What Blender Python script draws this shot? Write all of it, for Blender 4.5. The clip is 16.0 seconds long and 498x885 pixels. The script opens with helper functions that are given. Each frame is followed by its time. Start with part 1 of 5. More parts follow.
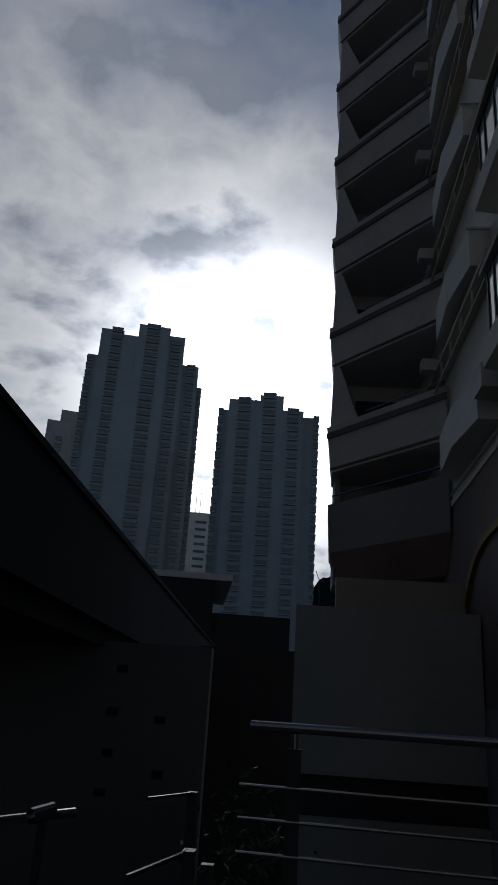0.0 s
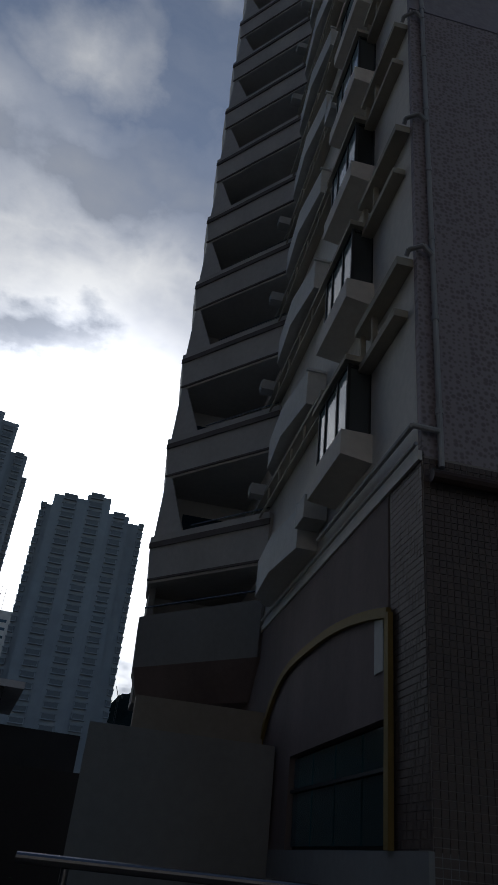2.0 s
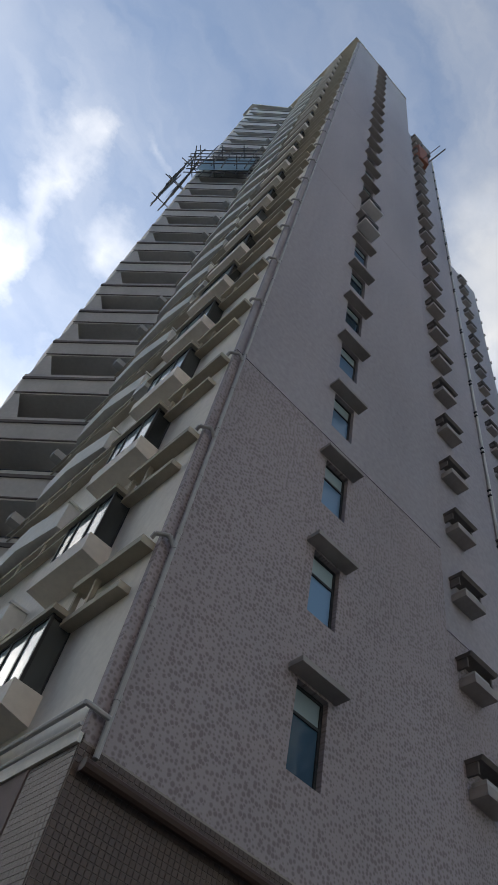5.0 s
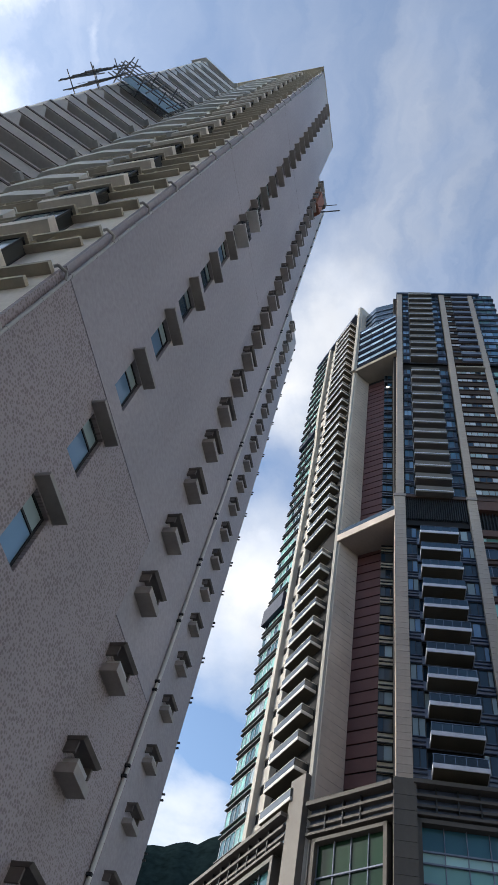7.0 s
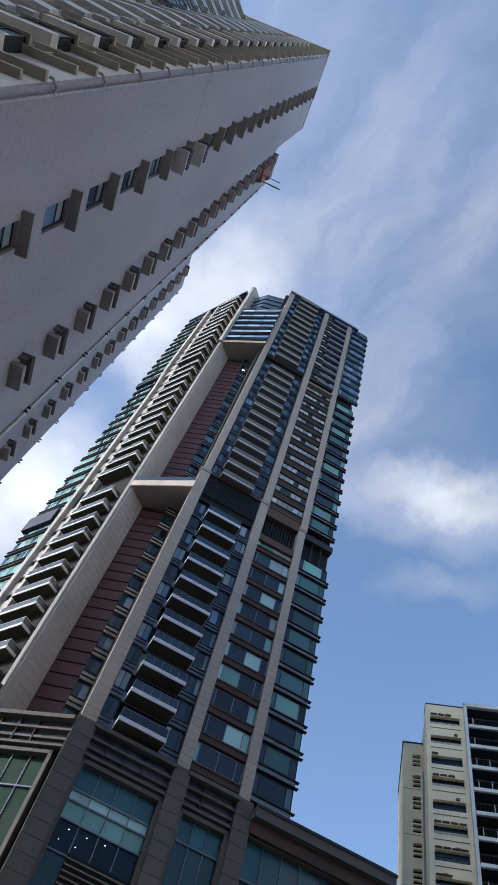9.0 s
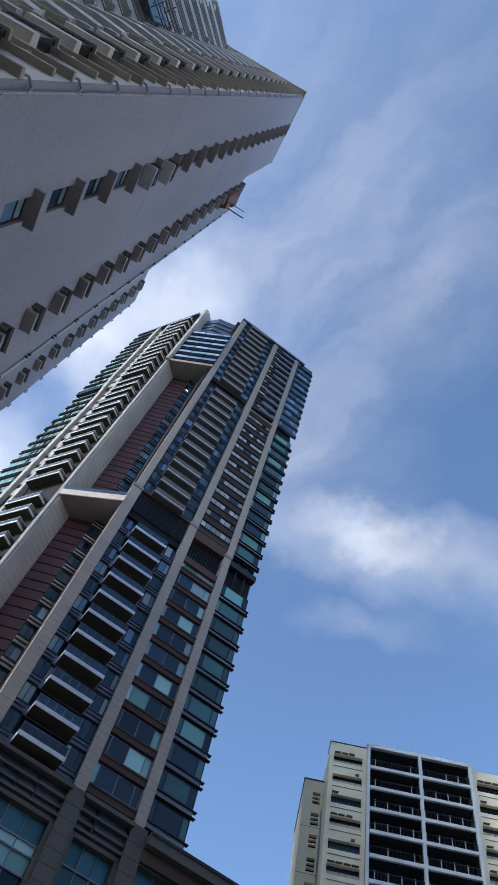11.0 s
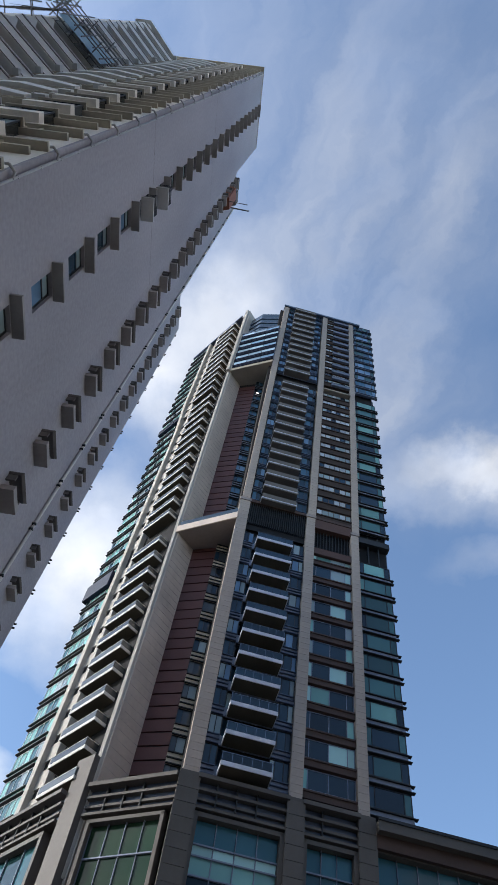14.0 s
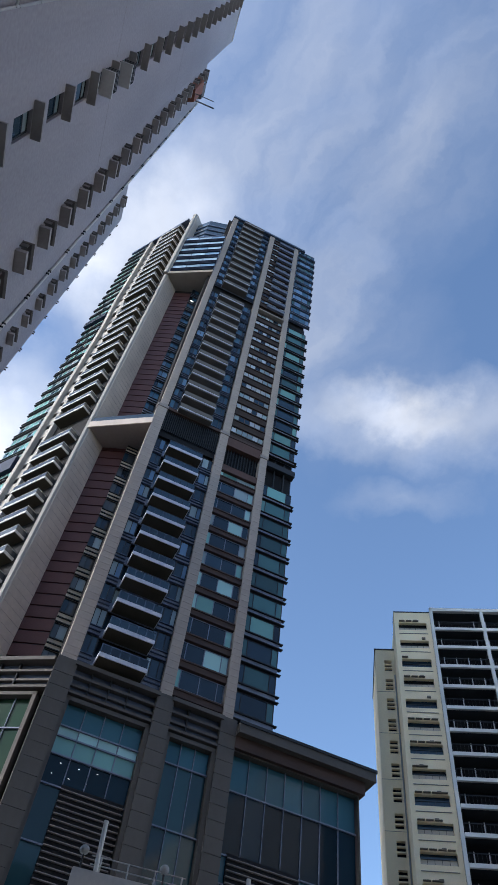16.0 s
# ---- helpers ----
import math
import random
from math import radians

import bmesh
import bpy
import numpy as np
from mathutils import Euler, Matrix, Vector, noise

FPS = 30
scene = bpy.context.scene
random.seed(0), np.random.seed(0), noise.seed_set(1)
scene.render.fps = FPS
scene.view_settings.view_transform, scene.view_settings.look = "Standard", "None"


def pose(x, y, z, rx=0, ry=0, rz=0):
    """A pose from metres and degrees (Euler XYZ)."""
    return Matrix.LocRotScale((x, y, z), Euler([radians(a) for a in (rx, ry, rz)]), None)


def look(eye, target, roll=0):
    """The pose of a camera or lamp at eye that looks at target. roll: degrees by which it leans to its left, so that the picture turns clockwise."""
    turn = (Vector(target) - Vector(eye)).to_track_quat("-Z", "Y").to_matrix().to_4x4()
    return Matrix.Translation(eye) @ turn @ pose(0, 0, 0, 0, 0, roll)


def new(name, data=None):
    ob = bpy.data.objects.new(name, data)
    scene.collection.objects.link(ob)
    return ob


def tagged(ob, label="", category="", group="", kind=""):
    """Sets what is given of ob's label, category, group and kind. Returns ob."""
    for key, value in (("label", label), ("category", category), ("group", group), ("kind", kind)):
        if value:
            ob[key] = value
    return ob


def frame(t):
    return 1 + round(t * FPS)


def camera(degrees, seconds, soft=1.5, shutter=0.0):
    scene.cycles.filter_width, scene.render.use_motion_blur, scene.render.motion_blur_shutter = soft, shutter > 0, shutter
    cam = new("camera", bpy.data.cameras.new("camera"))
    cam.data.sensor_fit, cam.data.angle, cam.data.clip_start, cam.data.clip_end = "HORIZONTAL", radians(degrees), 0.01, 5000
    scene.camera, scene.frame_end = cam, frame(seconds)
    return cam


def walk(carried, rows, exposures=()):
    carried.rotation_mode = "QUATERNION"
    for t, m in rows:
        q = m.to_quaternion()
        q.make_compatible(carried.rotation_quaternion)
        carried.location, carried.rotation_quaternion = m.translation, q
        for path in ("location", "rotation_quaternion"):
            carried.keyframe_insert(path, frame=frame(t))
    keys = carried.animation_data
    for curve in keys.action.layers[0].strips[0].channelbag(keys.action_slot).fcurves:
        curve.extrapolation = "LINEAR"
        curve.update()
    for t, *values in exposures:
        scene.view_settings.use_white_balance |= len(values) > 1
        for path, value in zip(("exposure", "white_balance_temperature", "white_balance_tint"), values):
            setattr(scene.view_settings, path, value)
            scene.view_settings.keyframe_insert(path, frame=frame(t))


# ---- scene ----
EYE = 1.2  # height of the lens over the platform
cam = camera(38.03, 16.0, soft=1.5)
walk(cam, [
    (0.0, pose(0, 0, EYE, 110.50, -3.65, 3.20)),
    (0.5, pose(0, 0, EYE, 112.46, -4.27, -0.58)),
    (1.0, pose(0, 0, EYE, 114.01, -5.02, -4.72)),
    (1.5, pose(0, 0, EYE, 116.26, -5.41, -9.22)),
    (2.0, pose(0, 0, EYE, 120.50, -5.54, -12.59)),
    (2.5, pose(0, 0, EYE, 125.61, -5.87, -15.53)),
    (3.0, pose(0, 0, EYE, 130.77, -5.71, -17.42)),
    (5.5, pose(0, 0, EYE, 148.03, -10.00, -55.04)),
    (6.0, pose(0, 0, EYE, 149.11, -10.36, -65.25)),
    (6.5, pose(0, 0, EYE, 149.58, -10.20, -72.39)),
    (7.0, pose(0, 0, EYE, 149.68, -9.68, -79.67)),
    (7.5, pose(0, 0, EYE, 149.71, -9.47, -89.04)),
    (8.0, pose(0, 0, EYE, 149.44, -10.18, -97.12)),
    (8.5, pose(0, 0, EYE, 150.09, -10.86, -104.22)),
    (9.0, pose(0, 0, EYE, 151.29, -10.91, -109.59)),
    (9.5, pose(0, 0, EYE, 152.21, -10.54, -113.82)),
    (10.0, pose(0, 0, EYE, 153.79, -10.74, -117.34)),
    (12.5, pose(0, 0, EYE, 154.55, -7.87, -116.36)),
    (13.0, pose(0, 0, EYE, 152.76, -7.70, -110.25)),
    (13.5, pose(0, 0, EYE, 151.47, -6.77, -100.00)),
    (14.0, pose(0, 0, EYE, 151.09, -6.13, -96.03)),
    (14.5, pose(0, 0, EYE, 149.82, -5.76, -95.37)),
    (15.0, pose(0, 0, EYE, 148.69, -5.99, -98.48)),
    (15.5, pose(0, 0, EYE, 147.25, -6.16, -102.95)),
    (16.0, pose(0, 0, EYE, 145.46, -5.66, -107.44)),
], exposures=[(0.0, -1.65, 6200, 10), (1.0, -1.55, 6250, 10), (2.0, -1.2, 6250, 10), (2.5, -1.1, 6300, 10), (3.0, -1.05, 6300, 10), (5.3, 1.02, 7100, 9), (6.0, 1.15, 7100, 9), (7.0, 1.1, 6900, 9), (8.0, 1.05, 6750, 10), (9.0, 1.05, 6450, 11), (10.0, 1.0, 6150, 11), (12.5, 0.9, 6000, 12), (13.5, 1.0, 6350, 11), (14.5, 1.0, 6600, 9), (16.0, 1.0, 6250, 11)])

# ---------------------------------------------------------------- light
SUN_AZ, SUN_EL = 5.2, 24.3  # degrees left of +y, over the horizon
sun_dir = Vector((-math.sin(radians(SUN_AZ)) * math.cos(radians(SUN_EL)), math.cos(radians(SUN_AZ)) * math.cos(radians(SUN_EL)), math.sin(radians(SUN_EL))))
lamp = bpy.data.lights.new("sun", "SUN")
lamp.energy, lamp.angle, lamp.color = 1.5, radians(4.0), (1.0, 0.95, 0.88)
sun = new("sun", lamp)
sun.matrix_world = look(sun_dir * 300, (0, 0, 0))

world = bpy.data.worlds.new("sky")
scene.world = world
world.use_nodes = True
wn, wl = world.node_tree.nodes, world.node_tree.links
wn.clear()


def wnode(kind, **values):
    n = wn.new(kind)
    for key, value in values.items():
        n.inputs[key.replace("_", " ")].default_value = value
    return n


def wmath(op, a, b=None, c=None, clamp=False):
    n = wn.new("ShaderNodeMath")
    n.operation, n.use_clamp = op, clamp
    for i, v in enumerate((a, b, c)):
        if v is None:
            continue
        if isinstance(v, (int, float)):
            n.inputs[i].default_value = v
        else:
            wl.new(v, n.inputs[i])
    return n.outputs[0]


def wmix(fac, a, b):
    n = wn.new("ShaderNodeMix")
    n.data_type = "RGBA"
    for sock, v in ((n.inputs[0], fac), (n.inputs[6], a), (n.inputs[7], b)):
        if isinstance(v, (int, float, tuple)):
            sock.default_value = v
        else:
            wl.new(v, sock)
    return n.outputs[2]


sky = wn.new("ShaderNodeTexSky")
sky.sky_type, sky.sun_disc = "NISHITA", False
sky.sun_elevation, sky.sun_rotation = radians(SUN_EL), radians(-SUN_AZ)
sky.air_density, sky.dust_density, sky.ozone_density = 1.0, 0.6, 2.5
tc = wn.new("ShaderNodeTexCoord")
dirv = tc.outputs["Generated"]
sep = wn.new("ShaderNodeSeparateXYZ")
wl.new(dirv, sep.inputs[0])
# clouds lie on a flat layer: project the direction on it
zz = wmath("MAXIMUM", sep.outputs[2], 0.03)
zz = wmath("ADD", zz, 0.22)
comb = wn.new("ShaderNodeCombineXYZ")
wl.new(wmath("DIVIDE", sep.outputs[0], zz), comb.inputs[0])
wl.new(wmath("DIVIDE", sep.outputs[1], zz), comb.inputs[1])
n1 = wnode("ShaderNodeTexNoise", Scale=2.0, Detail=9.0, Roughness=0.55, Distortion=0.12)
wl.new(comb.outputs[0], n1.inputs["Vector"])
n2 = wnode("ShaderNodeTexNoise", Scale=5.6, Detail=10.0, Roughness=0.55, Distortion=0.15)
wl.new(comb.outputs[0], n2.inputs["Vector"])


def towards(az, el):
    a, e = radians(az), radians(el)
    return (-math.sin(a) * math.cos(e), math.cos(a) * math.cos(e), math.sin(e))


def facing(vec):
    d = wn.new("ShaderNodeVectorMath")
    d.operation = "DOT_PRODUCT"
    wl.new(dirv, d.inputs[0])
    d.inputs[1].default_value = vec
    return d.outputs["Value"]


near = wmath("MAXIMUM", facing(sun_dir), 0.0)
# banks of heaped cloud: azimuth, elevation, radius in degrees, weight
banks = ((14, 26, 34, 0.34), (25, 42, 14, 0.14), (9, 44, 9, 0.08), (24, 61, 9, -0.10), (9, 60, 4, -0.10),
         (-69, 66, 8, 0.30), (-70, 49, 8, 0.26), (-68, 57, 5, -0.08), (-68, 29, 9, 0.22), (-69, 38, 5, -0.10),
         (-110, 45, 16, -0.2), (-112, 62, 22, -0.12), (-130, 42, 20, -0.2), (-140, 76, 18, -0.2))
bank = 0.0
for az, el, rad, weight in banks:
    c = math.cos(radians(rad))
    f = wmath("MULTIPLY", wmath("SUBTRACT", facing(towards(az, el)), c), 1 / (1 - c), clamp=True)
    bank = wmath("MULTIPLY_ADD", wmath("SMOOTH_MIN", f, 1.0, 0.3), weight, bank)
mixed = wmath("MULTIPLY_ADD", n2.outputs[0], 0.75, wmath("MULTIPLY_ADD", n1.outputs[0], 0.75, -0.25))
cover = wmath("MULTIPLY", wmath("SUBTRACT", wmath("ADD", mixed, bank), 0.59), 3.0, clamp=True)


def patch(x, y, along, across, turn):
    """A soft oval on the cloud layer: centre, half axes, turn in degrees."""
    mp = wn.new("ShaderNodeMapping")
    mp.vector_type = "TEXTURE"
    mp.inputs["Location"].default_value = (x, y, 0)
    mp.inputs["Rotation"].default_value = (0, 0, radians(turn))
    mp.inputs["Scale"].default_value = (along, across, 1)
    wl.new(warped.outputs[0], mp.inputs[0])
    g = wn.new("ShaderNodeTexGradient")
    g.gradient_type = "SPHERICAL"
    wl.new(mp.outputs[0], g.inputs[0])
    return g.outputs["Fac"]


# wind-drawn thin cloud: soft ovals with a frayed edge
fray = wnode("ShaderNodeTexNoise", Scale=9.0, Detail=6.0, Roughness=0.6)
wl.new(comb.outputs[0], fray.inputs["Vector"])
shift = wn.new("ShaderNodeVectorMath")
shift.operation = "SUBTRACT"
wl.new(fray.outputs["Color"], shift.inputs[0])
shift.inputs[1].default_value = (0.5, 0.5, 0.5)
warped = wn.new("ShaderNodeVectorMath")
warped.operation = "MULTIPLY_ADD"
wl.new(shift.outputs[0], warped.inputs[0])
warped.inputs[1].default_value = (0.13, 0.13, 0.0)
wl.new(comb.outputs[0], warped.inputs[2])
fibre_map = wn.new("ShaderNodeMapping")
fibre_map.vector_type = "TEXTURE"
fibre_map.inputs["Rotation"].default_value = (0, 0, radians(18))
fibre_map.inputs["Scale"].default_value = (0.30, 0.085, 1)
wl.new(warped.outputs[0], fibre_map.inputs[0])
fibre = wnode("ShaderNodeTexNoise", Scale=1.0, Detail=5.0, Roughness=0.55)
wl.new(fibre_map.outputs[0], fibre.inputs["Vector"])
fibres = wmath("MULTIPLY", wmath("SUBTRACT", fibre.outputs[0], 0.36), 3.4, clamp=True)
solid_part, thin_part = 0.0, 0.0
for x, y, along, across, turn, weight in ((0.43, -0.245, 0.10, 0.045, 74, 0.26), (0.43, -0.29, 0.38, 0.085, 72, 0.30), (0.55, -0.31, 0.12, 0.04, 60, 0.12), (0.27, 0.08, 0.14, 0.10, 20, 0.42),
                                          (0.38, 0.15, 0.12, 0.10, 20, 0.45), (0.68, 0.25, 0.22, 0.16, 20, 0.6), (-0.15, 0.55, 0.11, 0.08, 0, 0.55), (0.0, 0.41, 0.07, 0.05, 0, 0.26),
                                          (-0.09, 0.33, 0.035, 0.03, 0, 0.2), (-0.04, 0.295, 0.045, 0.02, 40, 0.16), (-0.10, 0.41, 0.18, 0.04, 82, 0.26), (-0.26, 0.33, 0.26, 0.18, 80, 0.14)):
    solid_part = wmath("MULTIPLY_ADD", patch(x, y, along, across, turn), weight * 1.7, solid_part)
for x, y, along, across, turn, weight in ((0.17, -0.02, 0.45, 0.24, 15, 0.62), (0.10, -0.16, 0.25, 0.12, 15, 0.3), (0.36, -0.03, 0.34, 0.18, 110, 0.55), (0.40, -0.45, 0.3, 0.10, 70, 0.25), (-0.12, 0.36, 0.5, 0.4, 0, 0.42)):
    thin_part = wmath("MULTIPLY_ADD", patch(x, y, along, across, turn), weight, thin_part)
solid_part = wmath("MULTIPLY", solid_part, wmath("MULTIPLY_ADD", n2.outputs[0], 1.5, 0.15), clamp=True)
thin_part = wmath("MULTIPLY", thin_part, wmath("MULTIPLY_ADD", fibres, 0.34, 0.17), clamp=True)
cover = wmath("MAXIMUM", cover, wmath("MULTIPLY", solid_part, 0.92))
cover = wmath("MAXIMUM", cover, thin_part)
halo = wmath("POWER", near, 3.0)
glow = wmath("POWER", near, 90.0)
bright = wmath("MULTIPLY_ADD", halo, 9.5, 3.5)
bright = wmath("MULTIPLY_ADD", glow, 70.0, bright)
# thick cloud is grey below, thin cloud bright
dark_part = wmath("MULTIPLY", wmath("SUBTRACT", n2.outputs[0], 0.49), 5.5)
for x, y, along, across, turn, weight in ((-0.06, 0.69, 0.34, 0.13, 0, 1.3), (-0.24, 1.0, 0.40, 0.10, 8, 1.0), (-0.05, 0.99, 0.16, 0.07, 0, 0.7), (-0.2, 0.86, 0.35, 0.07, -8, -0.9), (-0.40, 0.74, 0.16, 0.10, 60, -0.9)):
    dark_part = wmath("MULTIPLY_ADD", patch(x, y, along, across, turn), weight, dark_part)
thick = wmath("MULTIPLY", dark_part, 1.0, clamp=True)
bright = wmath("MULTIPLY", bright, wmath("MULTIPLY_ADD", wmath("MULTIPLY", thick, wmath("POWER", near, 2.0)), -0.62, 1.0))
tone = wn.new("ShaderNodeVectorMath")
tone.operation = "SCALE"
body = wmix(thick, (1.0, 1.0, 1.0, 1.0), (0.90, 0.97, 1.12, 1.0))
wl.new(body, tone.inputs[0])
wl.new(bright, tone.inputs["Scale"])
haze = wn.new("ShaderNodeVectorMath")
haze.operation = "SCALE"
haze.inputs[0].default_value = (1.0, 0.98, 0.95)
wl.new(wmath("MULTIPLY_ADD", wmath("POWER", near, 5.0), 0.7, wmath("MULTIPLY", wmath("POWER", near, 90.0), 90.0)), haze.inputs["Scale"])
both = wn.new("ShaderNodeVectorMath")
wl.new(sky.outputs[0], both.inputs[0])
wl.new(haze.outputs[0], both.inputs[1])
colour = wmix(cover, both.outputs[0], tone.outputs[0])
bg = wnode("ShaderNodeBackground", Strength=0.14)
wl.new(colour, bg.inputs["Color"])
out = wn.new("ShaderNodeOutputWorld")
wl.new(bg.outputs[0], out.inputs[0])


# ---------------------------------------------------------------- materials
def material(name, colour, rough=0.7, metal=0.0, grain=8.0, amount=0.12, stain=0.5, stain_amount=0.18, bump=0.15, bump_scale=60.0, spec=0.22, streak=0.0):
    """A painted or mineral surface: fine grain, broad stains, faint relief; streak stretches the stains down the wall."""
    m = bpy.data.materials.new(name)
    m.use_nodes = True
    nt = m.node_tree
    bsdf = nt.nodes["Principled BSDF"]
    bsdf.inputs["Roughness"].default_value = rough
    bsdf.inputs["Metallic"].default_value = metal
    bsdf.inputs["Specular IOR Level"].default_value = spec
    co = nt.nodes.new("ShaderNodeTexCoord")
    mp = nt.nodes.new("ShaderNodeMapping")
    mp.inputs["Scale"].default_value = (1, 1, 1.0 - 0.9 * streak)
    nt.links.new(co.outputs["Object"], mp.inputs[0])
    fine = nt.nodes.new("ShaderNodeTexNoise")
    fine.inputs["Scale"].default_value, fine.inputs["Detail"].default_value = grain, 5
    broad = nt.nodes.new("ShaderNodeTexNoise")
    broad.inputs["Scale"].default_value, broad.inputs["Detail"].default_value = stain, 6
    nt.links.new(co.outputs["Object"], fine.inputs["Vector"])
    nt.links.new(mp.outputs[0], broad.inputs["Vector"])
    info = nt.nodes.new("ShaderNodeObjectInfo")

    def mth(op, a, b):
        n = nt.nodes.new("ShaderNodeMath")
        n.operation = op
        for i, v in enumerate((a, b)):
            if isinstance(v, (int, float)):
                n.inputs[i].default_value = v
            else:
                nt.links.new(v, n.inputs[i])
        return n.outputs[0]

    v = mth("MULTIPLY", mth("SUBTRACT", fine.outputs[0], 0.5), amount * 2)
    w = mth("MULTIPLY", mth("SUBTRACT", broad.outputs[0], 0.5), stain_amount * 2.5)
    r = mth("MULTIPLY", mth("SUBTRACT", info.outputs["Random"], 0.5), 0.07)
    total = mth("ADD", mth("ADD", mth("ADD", v, w), r), 1.0)
    sc = nt.nodes.new("ShaderNodeVectorMath")
    sc.operation = "SCALE"
    sc.inputs[0].default_value = colour[:3]
    nt.links.new(total, sc.inputs["Scale"])
    nt.links.new(sc.outputs[0], bsdf.inputs["Base Color"])
    if bump:
        bn = nt.nodes.new("ShaderNodeTexNoise")
        bn.inputs["Scale"].default_value, bn.inputs["Detail"].default_value = bump_scale, 3
        nt.links.new(co.outputs["Object"], bn.inputs["Vector"])
        b = nt.nodes.new("ShaderNodeBump")
        b.inputs["Strength"].default_value, b.inputs["Distance"].default_value = bump, 0.02
        nt.links.new(bn.outputs[0], b.inputs["Height"])
        nt.links.new(b.outputs[0], bsdf.inputs["Normal"])
    return m


def glass_material(name, tint, rough=0.04, vary=0.6, spec=0.5):
    """Coated window glass with a dim room behind it: a mirror-like coat over a dark tint that differs from pane to pane."""
    m = bpy.data.materials.new(name)
    m.use_nodes = True
    nt = m.node_tree
    bsdf = nt.nodes["Principled BSDF"]
    bsdf.inputs["Roughness"].default_value = rough
    bsdf.inputs["IOR"].default_value = 1.5
    bsdf.inputs["Specular IOR Level"].default_value = spec
    info = nt.nodes.new("ShaderNodeObjectInfo")
    ramp = nt.nodes.new("ShaderNodeValToRGB")
    ramp.color_ramp.elements[0].color = (*[c * (1 - vary) for c in tint], 1)
    ramp.color_ramp.elements[1].color = (*[min(1, c * (1 + vary)) for c in tint], 1)
    nt.links.new(info.outputs["Random"], ramp.inputs[0])
    nt.links.new(ramp.outputs[0], bsdf.inputs["Base Color"])
    co = nt.nodes.new("ShaderNodeTexCoord")
    nz = nt.nodes.new("ShaderNodeTexNoise")
    nz.inputs["Scale"].default_value = 0.9
    nt.links.new(co.outputs["Object"], nz.inputs["Vector"])
    b = nt.nodes.new("ShaderNodeBump")
    b.inputs["Strength"].default_value, b.inputs["Distance"].default_value = 0.08, 0.05
    nt.links.new(nz.outputs[0], b.inputs["Height"])
    nt.links.new(b.outputs[0], bsdf.inputs["Normal"])
    return m


M_PAINT = material("cream_paint", (0.78, 0.73, 0.66), 0.85, stain_amount=0.15, streak=0.7)
M_CONC = material("painted_concrete", (0.61, 0.60, 0.575), 0.85, stain_amount=0.2, streak=0.5)
M_DARKTILE = material("brown_mosaic", (0.13, 0.095, 0.08), 0.45, grain=20)
M_PIPE = material("grey_pipe", (0.46, 0.45, 0.44), 0.5)
M_METAL = material("stainless_steel", (0.20, 0.20, 0.21), 0.2, metal=1.0, stain_amount=0.05, bump=0)
M_BLACK = material("black_frame", (0.03, 0.032, 0.035), 0.5)
M_YELLOW = material("yellow_frame", (0.27, 0.19, 0.06), 0.6)
M_GLASS = glass_material("window_glass", (0.03, 0.06, 0.09))
M_GLASSB = glass_material("tower_glass", (0.012, 0.028, 0.045), vary=0.8)
M_STONE = material("grey_stone_cladding", (0.41, 0.34, 0.29), 0.6, grain=3, stain=0.2)
M_STONED = material("grey_stone_wall", (0.30, 0.26, 0.24), 0.65, grain=3, stain=0.2)
# dark red, lowered further so the colour holds the shade of the recess
M_RED = material("recess_shaded_red_cladding", (0.088, 0.034, 0.031), 0.55)
M_WHITE = material("white_metal_panel", (0.55, 0.56, 0.62), 0.4, bump=0.02)
M_BLUEM = material("blue_grey_spandrel", (0.09, 0.115, 0.17), 0.35, bump=0.03)
M_CREAM = material("yellow_cream_render", (0.97, 0.81, 0.55), 0.85, stain=0.3, streak=0.6)
M_CWHITE = material("white_render", (0.75, 0.74, 0.70), 0.8, stain=0.3, streak=0.6)
M_FAR = material("hazy_tower_wall", (0.36, 0.36, 0.36), 0.8, grain=0.4, stain=0.05)
# near-black tone carries the backlit shade of the walkway and low blocks
M_DARK = material("shade_dark_concrete", (0.045, 0.045, 0.046), 0.95, spec=0.05)
M_GROUND = material("paving", (0.11, 0.105, 0.10), 0.85)
M_HILL = material("hill_trees", (0.009, 0.016, 0.017), 1.0, grain=0.12, amount=0.9, stain=0.02, spec=0.0)


# ---------------------------------------------------------------- builders
def box(bm, x0, x1, y0, y1, z0, z1, m=None):
    vs = [bm.verts.new((x, y, z)) for z in (z0, z1) for x, y in ((x0, y0), (x1, y0), (x1, y1), (x0, y1))]
    if m is not None:
        for v in vs:
            v.co = m @ v.co
    for f in ((3, 2, 1, 0), (4, 5, 6, 7), (0, 1, 5, 4), (1, 2, 6, 5), (2, 3, 7, 6), (3, 0, 4, 7)):
        bm.faces.new([vs[i] for i in f])
    return bm


def prism(bm, poly, z0, z1):
    """An upright block on an anticlockwise outline."""
    lo = [bm.verts.new((x, y, z0)) for x, y in poly]
    hi = [bm.verts.new((x, y, z1)) for x, y in poly]
    n = len(poly)
    bm.faces.new(lo[::-1])
    bm.faces.new(hi)
    for i in range(n):
        j = (i + 1) % n
        bm.faces.new((lo[i], lo[j], hi[j], hi[i]))
    return bm


